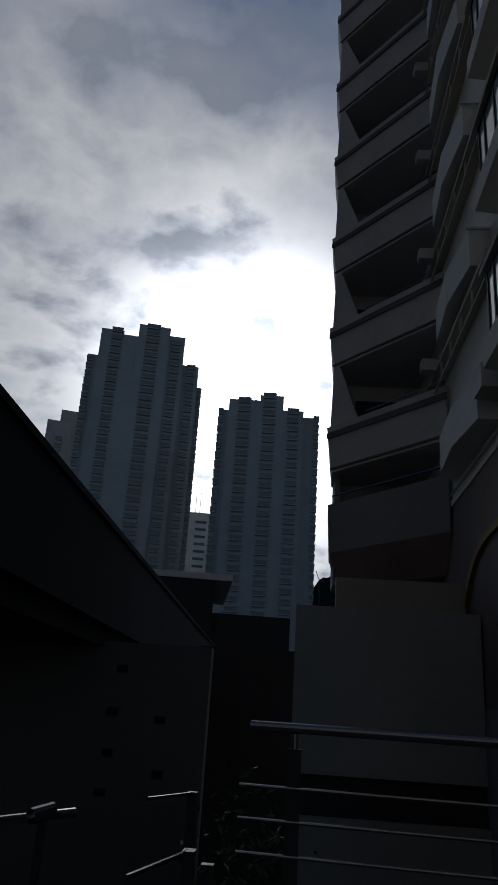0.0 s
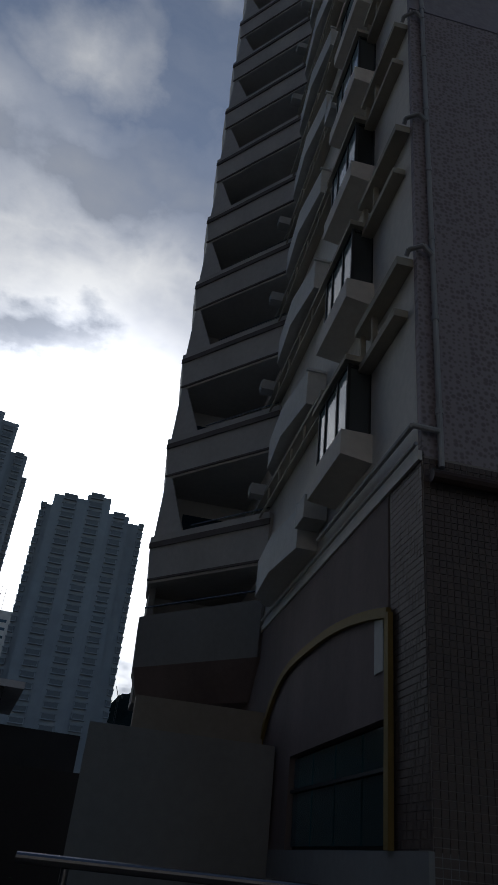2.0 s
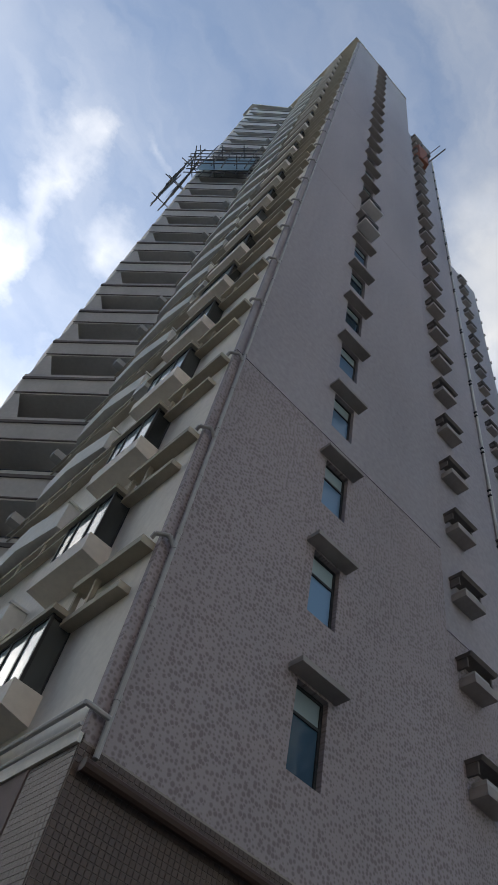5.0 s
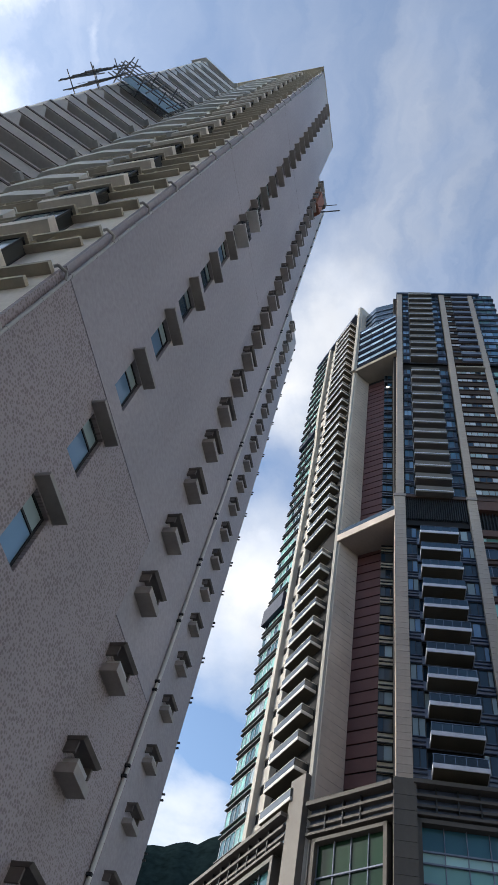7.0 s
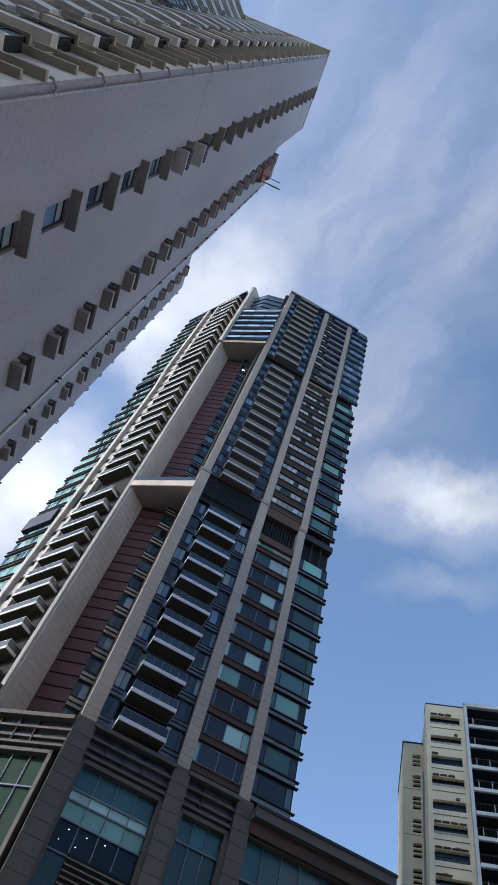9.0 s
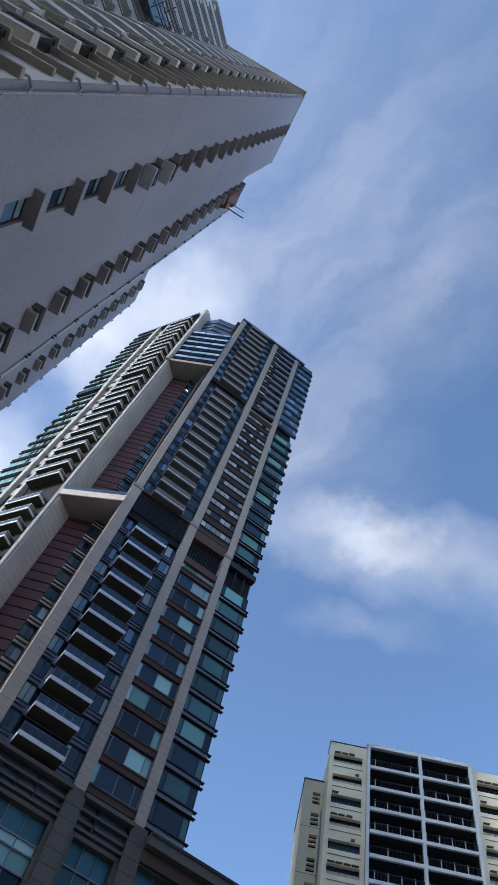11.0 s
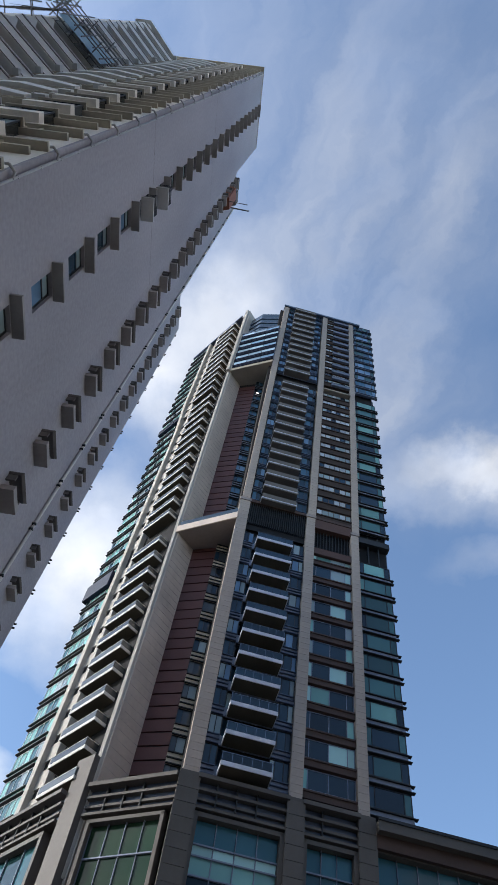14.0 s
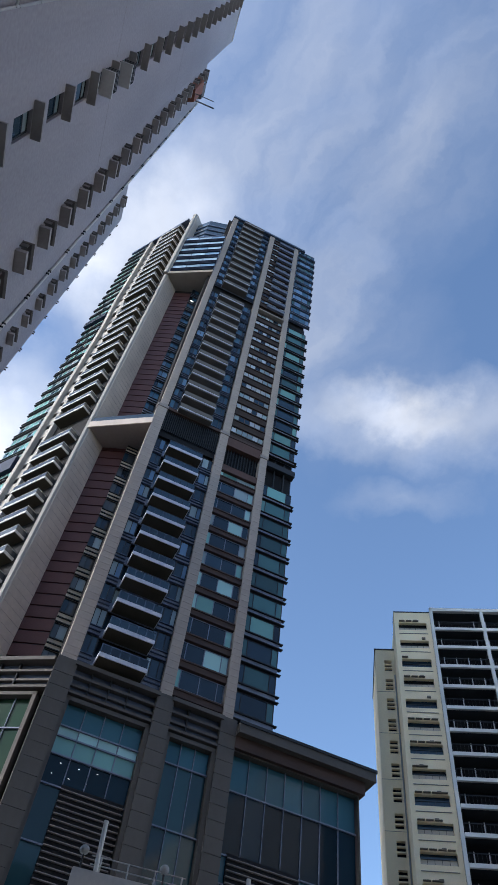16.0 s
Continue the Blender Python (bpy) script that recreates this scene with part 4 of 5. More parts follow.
part("fin_edge", prism(B(), [(-8.15, 4.5), (-7.85, 4.3), (-7.6, 4.4), (-8.15, 4.75)], 30, REF1 + 4), M_FIN, gtower, "pale fin edge")
part("fin_edge", prism(B(), [(-8.45, 4.15), (-8.0, 3.85), (-7.65, 4.0), (-8.35, 4.45)], REF1 + 4, TOPB + 1.6), M_FIN, gtower)
seam = mesh_of("seam", prism(B(), [(-7.49, 4.335), (-7.47, 4.33), (-5.21, 6.26), (-5.23, 6.28)], 0, 0.016), M_FIN)
for i in range(int((REF1 - 33) / 0.99)):
    part("seam", seam, None, gtower, at=pose(0, 0, 37.5 + 0.99 * i))
n_ = int((REF1 + 3 - 30) / 1.49)
rp = mesh_of("red_panel", prism(B(), [(-5.2, 6.25), (-2.42, 5.0), (-2.4, 5.2), (-5.3, 6.5)], 0.09, 1.40), M_RED)
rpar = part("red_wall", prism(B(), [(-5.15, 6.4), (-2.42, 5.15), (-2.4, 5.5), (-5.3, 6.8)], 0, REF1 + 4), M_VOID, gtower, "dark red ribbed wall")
for i in range(n_):
    part("red_panel", rp, None, rpar, at=pose(0, 0, 30 + 1.49 * i))
GR = [(M_GLASSB, 0.35), (M_SIDEGL, 0.5), (M_PALE, 0.15)]
GRU = [(M_BLUEGL, 0.6), (M_GLASSB, 0.25), (M_PBLUE, 0.15)]
unitr = window("window", -2.5, -1.12, 1.7, 4.5, (0.4,), GR + GRU)
spr = mesh_of("spandrel", box(B(), -2.5, -1.1, 4.4, 4.6, 0.0, 1.25), M_LEDGE)
spu = mesh_of("spandrel", box(B(), -2.5, -1.1, 4.4, 4.6, 0.0, 1.25), M_STEEL)
spb = [mesh_of("fin", box(B(), -2.5, -1.1, 4.25, 4.42, z_, z_ + 0.10), M_BLACK) for z_ in (0.0, 0.55, 1.12)]
for i in range(int((REF1 + 4 - LOW0) / PB)):
    zz_ = LOW0 + PB * i
    part("spandrel", spr if zz_ < MID1 else spu, None, gtower, at=pose(0, 0, zz_))
    for me in spb:
        part("fin", me, None, gtower, at=pose(0, 0, zz_))
    put_window(unitr, gtower, pose(0, 0, zz_ + 1.26), GR if zz_ < MID1 else GRU)
part("recess_ledge", prism(B(), [(-7.75, 4.25), (-1.1, -0.2), (-1.1, 5), (-3.3, 7.2), (-5.2, 6.4)], 71.15 + E_, 72.0 + E_), M_STONED, gtower)
part("ledge_edge", prism(B(), [(-7.85, 4.2), (-1.15, -0.3), (-1.1, -0.15), (-7.75, 4.3)], 71.1 + E_, 72.3 + E_), M_FINWALL, gtower, "pale ledge edge")
part("ledge_rail", prism(B(), [(-7.6, 4.2), (-1.2, -0.1), (-1.2, -0.08), (-7.6, 4.22)], 72.3 + E_, 73.3 + E_), M_GLASSB, gtower)
# hanging glass box at the top of the recess
part("box_base", prism(B(), [(-7.6, 3.9), (-0.7, -0.1), (-0.7, 6), (-3.3, 9), (-5.0, 8.1)], REF1 + 3.6, REF1 + 4.6), M_SOFFIT, gtower)
CH = Matrix.Translation((-7.5, 3.85, 0)) @ Matrix.Rotation(math.atan2(-3.9, 6.5), 4, "Z")
GB = [(M_BOXGL, 0.8), (M_PBLUE, 0.3)]
unitb = window("window", 0.0, 7.9, 1.75, 0.1, (0.33, 0.66), GB, M_NAVY, bar=0.08)
spx = mesh_of("spandrel", box(B(), 0, 7.9, 0.05, 0.5, 0.14, 1.08), M_STEEL)
spf = [mesh_of("fin", box(B(), 0, 7.9, -0.12, 0.3, z_, z_ + 0.14), M_NAVY) for z_ in (0.0, 0.52, 1.08)]
zz_ = REF1 + 4.6
while zz_ < REF1 + 21:
    part("spandrel", spx, None, gtower, at=CH @ pose(0, 0, zz_))
    for me in spf:
        part("fin", me, None, gtower, at=CH @ pose(0, 0, zz_))
    put_window(unitb, gtower, CH @ pose(0, 0, zz_ + 1.22), GB)
    zz_ += PB
part("box_roof", prism(B(), [(-7.6, 3.9), (-0.7, -0.1), (-0.7, 6), (-3.3, 9), (-5.0, 8.1)], zz_, zz_ + 0.3), M_BLUEM, gtower)
part("crown", prism(B(), [(-6.8, 5.2), (-4.6, 2.8), (-1.0, 1.8), (-1.0, 8), (-5.5, 8)], zz_ + 0.3, TOPB - 1.5), M_GLASSB, gtower)
for i in range(4):
    part("crown_band", prism(B(), [(-6.9, 5.1), (-4.65, 2.65), (-1.0, 1.65), (-1.0, 8), (-5.5, 8)], zz_ + 1.0 + 2.6 * i, zz_ + 1.6 + 2.6 * i), M_BLUEM, gtower)

# ---- sunlit left front
LF = Matrix.Translation((-8.0, 4.7, 0)) @ Matrix.Rotation(math.atan2(-0.83, 0.558), 4, "Z")
part("left_back", prism(B(), [(-0.3, 0.9), (-0.3, 2.8), (-15.2, 2.8), (-15.2, 0.9)], 0, TOPB - 1), M_VOID, gtower, at=LF)
for (x0, x1, d) in ((-7.75, -7.15, 0.0), (-10.45, -9.75, 0.0)):
    p = part("pale_fin", box(B(), x0, x1, -0.35 + d, 1.0, 30, REF1 - 8), M_FIN, gtower, "pale painted vertical fin", at=LF)
    part("pale_fin", box(B(), x0 - 0.1, x1 - 0.1, -0.75 + d, 1.0, REF1 + 2, TOPB - 2), M_FIN, gtower, at=LF)
    bm = B()
    vs = [bm.verts.new(c) for c in ((x0, -0.35, REF1 - 8), (x1, -0.35, REF1 - 8), (x1, 1, REF1 - 8), (x0, 1, REF1 - 8), (x0 - 0.1, -0.75, REF1 + 2), (x1 - 0.1, -0.75, REF1 + 2), (x1 - 0.1, 1, REF1 + 2), (x0 - 0.1, 1, REF1 + 2))]
    for f in ((0, 1, 5, 4), (1, 2, 6, 5), (2, 3, 7, 6), (3, 0, 4, 7)):
        bm.faces.new([vs[i] for i in f])
    part("pale_fin", bm, M_FIN, gtower, at=LF)
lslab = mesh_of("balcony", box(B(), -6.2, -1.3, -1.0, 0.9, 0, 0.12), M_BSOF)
M_PALEFIN = material("off_white_fascia_paint", (0.56, 0.55, 0.51), 0.7, stain=0.3, streak=0.6)
lfasc = mesh_of("fascia", box(box(box(B(), -6.25, -1.2, -1.07, -1.0, 0.0, 0.34), -1.27, -1.2, -1.0, 0.9, 0.0, 0.34), -6.25, -6.18, -1.0, 0.9, 0.0, 0.34), M_PALEFIN)
lrail = mesh_of("glass_rail", box(box(B(), -6.2, -1.3, -1.04, -1.02, 0.40, 1.1), -1.3, -1.28, -1.0, 0.9, 0.40, 1.1), M_SIDEGL)
lhand = mesh_of("handrail", box(box(B(), -6.25, -1.25, -1.06, -1.0, 1.1, 1.16), -1.3, -1.24, -1.0, 0.9, 1.1, 1.16), M_PALEFIN)
GL1 = [(M_GLASSB, 0.9), (M_PALE, 0.2)]
GL3 = [(M_BLIND, 0.5), (M_TEAL, 0.35), (M_PALE, 0.2)]
unitl1 = window("window", -7.0, -0.3, 2.4, 0.8, 5, GL1)
unitl2 = window("window", -10.9, -7.9, 1.0, 0.4, 2, GL1, M_BROWNSP)
spl2 = mesh_of("spandrel", box(B(), -10.9, -7.85, 0.2, 0.7, 0, 1.9), M_FIN)
unitl3 = window("window", -15.4, -10.7, 2.0, -0.1, 5, GL3, M_WHITE, bar=0.05)
finl = mesh_of("fin", box(box(B(), -15.6, -10.7, -0.4, 0.3, 0, 0.1), -15.6, -10.7, -0.4, 0.3, 0.62, 0.72), M_BLACK)
spl3 = mesh_of("spandrel", box(B(), -15.4, -10.7, -0.12, 0.5, 0.1, 0.62), M_BLIND)
z = LOW0
while z < TOPB - 3:
    y0 = 0.0 if z < REF1 - 3 else -0.35
    mech = MID0 < z < MID1 - 1
    at = LF @ pose(0, y0, z)
    if not mech:
        b_ = part("balcony", lslab, None, gtower, "", at)
        part("fascia", lfasc, None, b_)
        part("glass_rail", lrail, None, b_)
        part("handrail", lhand, None, b_)
        put_window(unitl1, gtower, LF @ pose(0, 0, z + 0.3), GL1)
        part("spandrel", spl2, None, gtower, at=LF @ pose(0, y0, z))
        put_window(unitl2, gtower, LF @ pose(0, y0, z + 1.93), GL1)
    part("fin", finl, None, gtower, at=at)
    part("spandrel", spl3, None, gtower, at=at)
    put_window(unitl3, gtower, LF @ pose(0, y0, z + 0.8), GL3)
    z += PB
part("left_roof", prism(B(), [(-0.3, -1.0), (-0.3, 2.5), (-15.6, 2.5), (-15.6, -0.7)][::-1], TOPB - 2.2, TOPB - 1.4), M_BLUEM, gtower, at=LF)
# solid navy boxes stand in for the shaded open gaps at two levels
part("refuge_box", box(B(), -15.7, -10.75, -0.7, 0.6, REF1 - 3.2, REF1 - 1.6), M_NAVY, gtower, at=LF)
part("refuge_box", box(B(), -15.7, -10.75, -0.7, 0.6, MID0 - 1.0, MID0 + 1.8), M_NAVY, gtower, at=LF)

# ---- podium
PZ = 36.3 + E_
podium = thing("podium_building", BM, "dark stone-framed glass podium under the tower", "commercial podium")
part("core", prism(B(), [(-1.1, 0.8), (26.2, 0.8), (26.2, 16), (-12, 20), (-17, 19.5), (-7.9, 5.4)], 0, PZ - 1.0), M_VOID, podium)


M_PODGL = glass_material("podium_teal_glass", (0.045, 0.13, 0.17), rough=0.08, vary=0.2, spec=0.2)


def cornice(at, x0, x1, z):
    p = part("cornice", box(B(), x0, x1, -0.7, 0.9, z - 0.35, z), M_PSTONE, podium, "stepped grey stone cornice", at=at)
    for i, (dz, d) in enumerate(((1.0, -0.35), (1.75, -0.2), (2.5, -0.4))):
        part("cornice_rail", box(B(), x0, x1, d, 0.8, z - dz - 0.22, z - dz), M_PSTONE, p)
    part("cornice_back", box(B(), x0, x1, 0.1, 0.85, z - 2.6, z - 0.35), M_BLUEM, p)
    for i in range(1, int((x1 - x0) / 1.6)):
        part("bracket", box(B(), x0 + 1.6 * i, x0 + 1.6 * i + 0.1, -0.25, 0.1, z - 2.5, z - 0.35), M_BLACK, p)


cornice(Matrix(), 0.15, 7.5, PZ)
cornice(Matrix(), 8.6, 13.24, PZ)
PL = Matrix.Translation((-7.7, 4.35, 0)) @ Matrix.Rotation(math.atan2(-4.35, 6.6), 4, "Z")
cornice(PL, 0.0, 7.8, PZ - 0.2)
PLL = Matrix.Translation((-9.0, 4.9, 0)) @ Matrix.Rotation(math.atan2(-0.83, 0.558), 4, "Z")
cornice(PLL, -18, -1.0, PZ - 0.2)
for (a, b, at) in ((-1.35, 0.3, Matrix()), (7.35, 8.75, Matrix()), (13.1, 14.5, Matrix())):
    p = part("pier", box(B(), a, b, -0.45, 0.9, 0, PZ + 0.1), M_PSTONE, podium, "grey-brown stone-clad podium pier")
    me = mesh_of("stone_panel", box(B(), a - 0.03, b + 0.03, -0.5, 0.5, 0.02, 1.18), M_PSTONE)
    for i in range(14):
        part("stone_panel", me, None, p, at=pose(0, 0, PZ - 17 + 1.2 * i))
part("corner_pier", prism(B(), [(-9.6, 5.5), (-8.35, 3.95), (-7.7, 4.45), (-8.6, 6.4)], 0, PZ + 2.6), M_PSTONE, podium, "tapering stone corner pier")


def glazing(at, x0, x1, z0, z1, nx, rows, frame_w=0.35):
    """A stone-framed field of large panes; rows: (height share, material)."""
    f = B()
    box(f, x0, x0 + frame_w, -0.25, 0.6, z0, z1)
    box(f, x1 - frame_w, x1, -0.25, 0.6, z0, z1)
    box(f, x0, x1, -0.25, 0.6, z1 - frame_w, z1)
    p = part("window", f, M_PSTONE, podium, "large stone-framed glazed field", at=at)
    a, b = x0 + frame_w, x1 - frame_w
    step = (b - a) / nx
    z = z1 - frame_w
    H = z1 - frame_w - z0
    for share, mat in rows:
        h = H * share
        for i in range(nx):
            part("pane", box(B(), a + step * i + 0.04, a + step * (i + 1) - 0.04, 0.3, 0.34, z - h + 0.05, z - 0.05), mat, p)
            part("mullion", box(B(), a + step * i - 0.03, a + step * i + 0.03, 0.18, 0.36, z - h, z), M_STEEL, p)
        part("transom", box(B(), a, b, 0.14, 0.36, z - h - 0.055, z - h + 0.055), M_STEEL, p)
        z -= h


glazing(Matrix(), 0.3, 7.35, PZ - 22, PZ - 2.9, 4, ((0.1, M_PODGL), (0.045, M_AQUA), (0.075, M_BLIND), (0.12, M_NAVYGL), (0.21, M_TEAL), (0.22, M_TEAL), (0.23, M_TEAL)))
glazing(Matrix(), 8.75, 13.1, PZ - 22, PZ - 2.9, 3, ((0.1, M_PODGL), (0.26, M_TEAL), (0.24, M_TEAL), (0.2, M_TEAL), (0.2, M_TEAL)))
glazing(PL, 0.6, 7.2, PZ - 22, PZ - 3.2, 4, ((0.14, M_GREEN), (0.34, M_GREEN), (0.26, M_GREEN), (0.26, M_GREEN)), 0.3)
glazing(PLL, -17, -2.2, PZ - 22, PZ - 3.2, 6, ((0.2, M_TEAL), (0.3, M_PALE), (0.25, M_PALE), (0.25, M_PALE)), 0.4)
# louvres below the first field
for (x0, x1, zt, n_) in ((2.2, 6.9, PZ - 9.4, 18), (15.2, 21.0, PZ - 10.2, 14)):
    p = part("louvre", box(B(), x0, x1, 0.1, 0.28, zt - 0.42 * n_, zt), M_VOID, podium, "dark horizontal louvre screen")
    me = mesh_of("slat", box(B(), x0, x1, -0.10, 0.1, 0, 0.06), M_STONED)
    for i in range(n_):
        part("slat", me, None, p, at=pose(0, 0, zt - 0.42 * (i + 1)))
# right wing with an overhanging roof
RZ = 35.9 + E_
part("roof_slab", prism(B(), [(14.5, -1.2), (27.4, -1.2), (27.4, 16), (14.5, 16)], RZ - 0.9, RZ), M_PSTONE, podium, "grey overhanging roof slab")
part("roof_soffit", prism(B(), [(14.5, -0.6), (26.6, -0.6), (26.6, 15), (14.5, 15)], RZ - 2.0, RZ - 0.9), M_BROWNSP, podium)
part("roof_coping", box(B(), 14.5, 27.5, -1.3, -1.1, RZ - 0.1, RZ + 0.15), M_BLACK, podium)
glazing(Matrix(), 14.5, 26.2, RZ - 20, RZ - 2.0, 7, ((0.17, M_PODGL), (0.27, M_NAVYGL), (0.11, M_PODGL), (0.22, M_TEAL), (0.23, M_TEAL)), 0.12)
part("side_glazing", box(B(), 26.15, 26.3, 0.3, 15, 0, RZ - 2), M_GLASSB, podium)
lampm = bpy.data.materials.new("lit_downlight")
lampm.use_nodes = True
em = lampm.node_tree.nodes["Principled BSDF"]
em.inputs["Emission Color"].default_value, em.inputs["Emission Strength"].default_value = (1, 0.95, 0.85, 1), 2.2
part("recess_lamp", box(B(), -2.15, -1.65, 3.98, 4.08, REF1 - 2.3, REF1 - 2.18), lampm, gtower, "small lit lamp")
for x, dz in ((1.6, 7.9), (3.0, 7.9), (4.4, 7.8), (1.2, 8.8), (2.5, 8.8), (3.8, 8.8)):
    part("downlight", box(B(), x, x + 0.09, 0.27, 0.3, PZ - dz, PZ - dz + 0.03), lampm, podium, "small lit ceiling lamp")

# ---------------------------------------------------------------- cream slab block
CM = Matrix.Translation((63.6, -32.7, 0)) @ Matrix.Rotation(math.atan2(-0.928, -0.371), 4, "Z")
slab = thing("cream_apartment_block", CM, "cream and white apartment block with deep dark balconies", "apartment block")
CT = 65.5 + E_
# one dark tone for the window frames and for shade inside the balconies
M_DARKF = material("dark_frame_and_recess_shade", (0.06, 0.065, 0.065), 0.8)
NF = 22
part("back_wall", box(B(), 0, 34, 2.2, 14, GROUND, CT - 0.6), M_CREAM, slab)
for (x0, x1) in ((0.0, 4.45), (17.0, 21.6)):
    bm = B()
    hs = [(CT - 2.85 - 2.81 * i, CT - 1.7 - 2.81 * i) for i in range(NF)][::-1]
    box(bm, x0, x0 + 0.5, 0, 2.2, GROUND, CT)
    box(bm, x1 - 0.5, x1, 0, 2.2, GROUND, CT)
    strip_wall(bm, x0 + 0.5, x1 - 0.5, 0, 0.5, GROUND, CT, hs)
    part("window_strip", bm, M_CREAM, slab, "cream rendered wall with window slots")
wfr = B()
for i in range(6):
    box(wfr, 0.5 + 0.69 * i - 0.015, 0.5 + 0.69 * i + 0.015, 0.38, 0.44, 0, 0.7)
box(wfr, 0.5, 3.95, 0.38, 0.44, 0.66, 0.7)
wfr = mesh_of("window", wfr, M_DARKF)
wpn = mesh_of("pane", box(B(), 0.5, 3.95, 0.46, 0.49, 0, 1.15), M_GLASSB)
M_CURTAINC = material("beige_curtain_cloth", (0.6, 0.53, 0.43), 0.9)
wpc = mesh_of("curtain", box(B(), 0.5, 3.95, 0.45, 0.456, 0, 0.7), M_CURTAINC)
M_AWN = material("weathered_awning", (0.2, 0.17, 0.13), 0.8)
ledg = mesh_of("ledge", box(B(), 0.5, 4.0, -0.07, 0, -0.62, -0.56), M_SOFFIT)
cac = mesh_of("air_conditioner", box(B(), 0, 0.42, -0.22, -0.02, 0.04, 0.26), M_AWN)
aw = mesh_of("awning", box(B(), 0, 0.72, -0.3, 0, 0, 0.06), M_AWN)
for x0 in (0.0, 17.05):
    for i in range(NF):
        at = pose(x0, 0, CT - 2.85 - 2.81 * i)
        w = part("window", wfr, None, slab, at=at)
        part("pane", wpn, None, w)
        if rb.random() < 0.5:
            part("curtain", wpc, None, w)
        part("ledge", ledg, None, slab, at=at)
        if rb.random() < 0.75:
            part("air_conditioner", cac, None, slab, at=at @ pose(rb.uniform(1.2, 3.2), 0, 1.24))
        for j in range(rb.randint(0, 4)):
            part("awning", aw, None, slab, at=at @ pose(0.55 + 0.85 * j, 0, 1.3))
# deep balconies between white frames; inner faces are coloured dark for the recess shade
for x in (4.45, 10.6, 16.6):
    part("balcony_frame", box(B(), x, x + 0.36, -0.5, -0.05, GROUND, CT + 0.35), M_CWHITE, slab, "white vertical frame")
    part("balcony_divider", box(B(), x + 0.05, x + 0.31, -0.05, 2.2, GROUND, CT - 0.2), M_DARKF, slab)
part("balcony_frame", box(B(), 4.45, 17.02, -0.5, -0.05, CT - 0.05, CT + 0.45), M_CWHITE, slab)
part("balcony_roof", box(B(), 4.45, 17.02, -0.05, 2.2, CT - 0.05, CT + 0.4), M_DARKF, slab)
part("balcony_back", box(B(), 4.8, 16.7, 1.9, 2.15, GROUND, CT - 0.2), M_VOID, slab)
bslab = mesh_of("balcony", box(B(), 4.87, 16.6, -0.45, -0.15, -0.2, 0.2), M_CWHITE)
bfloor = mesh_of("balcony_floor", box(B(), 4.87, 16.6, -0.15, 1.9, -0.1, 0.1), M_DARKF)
brail = B()
for i in range(30):
    box(brail, 4.95 + 0.4 * i, 4.99 + 0.4 * i, -0.3, -0.26, 0.25, 1.15)
box(brail, 4.87, 16.6, -0.31, -0.25, 1.12, 1.2)
brail = mesh_of("balcony_rail", brail, M_BLACK)
cpost = mesh_of("post", box(B(), 0, 0.1, -0.3, -0.2, 0.25, 1.3), M_PIPE)
for i in range(NF):
    b_ = part("balcony", bslab, None, slab, at=pose(0, 0, CT - 2.86 - 2.81 * i))
    part("balcony_floor", bfloor, None, b_)
    part("balcony_rail", brail, None, b_)
    for j in range(8):
        if rb.random() < 0.7:
            part("post", cpost, None, b_, at=pose(5.4 + 1.4 * j, 0, 0))
# lower stair block with triple slots
bm = B()
hs = [(62.7 + E_ - 3.2 - 2.81 * i, 62.7 + E_ - 1.6 - 2.81 * i) for i in range(21)][::-1]
box(bm, -2.4, -1.3, 4, 4.5, GROUND, 62.7 + E_)
strip_wall(bm, -1.3, -0.4, 4, 4.5, GROUND, 62.7 + E_, hs)
box(bm, -0.4, 0.0, 4, 4.5, GROUND, 62.7 + E_)
box(bm, -2.4, 0, 4.6, 14, GROUND, 62.7 + E_)
part("stair_block", bm, M_CREAM, slab, "cream stair tower with slotted openings")
part("coping", box(B(), -2.5, 0, 3.9, 14, 62.7 + E_, 62.85 + E_), M_BLACK, slab)
part("coping", box(B(), -0.05, 4.4, -0.06, 2.2, CT, CT + 0.12), M_BLACK, slab)
lv = mesh_of("slot_bar", box(box(B(), -1.3, -0.4, 4.05, 4.4, 0.45, 0.6), -1.3, -0.4, 4.05, 4.4, 1.0, 1.15), M_CREAM)
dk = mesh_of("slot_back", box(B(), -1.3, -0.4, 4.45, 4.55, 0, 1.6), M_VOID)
for i in range(21):
    at = pose(0, 0, 62.7 + E_ - 3.2 - 2.81 * i)
    part("slot_bar", lv, None, slab, at=at)
    part("slot_back", dk, None, slab, at=at)
    if i % 2:
        part("joint", box(B(), -2.4, 0, 3.97, 4.0, -0.3, -0.26), M_SOFFIT, slab, at=at)
part("drain_pipe", rod(B(), (-0.12, 3.9, GROUND), (-0.12, 3.9, 60), 0.08), M_PIPE, slab)


# ---------------------------------------------------------------- far towers against the sun
def polar(az, d):
    return (-math.sin(radians(az)) * d, math.cos(radians(az)) * d)


M_FARGL = material("hazy_dark_glass", (0.2, 0.2, 0.2), 0.6)


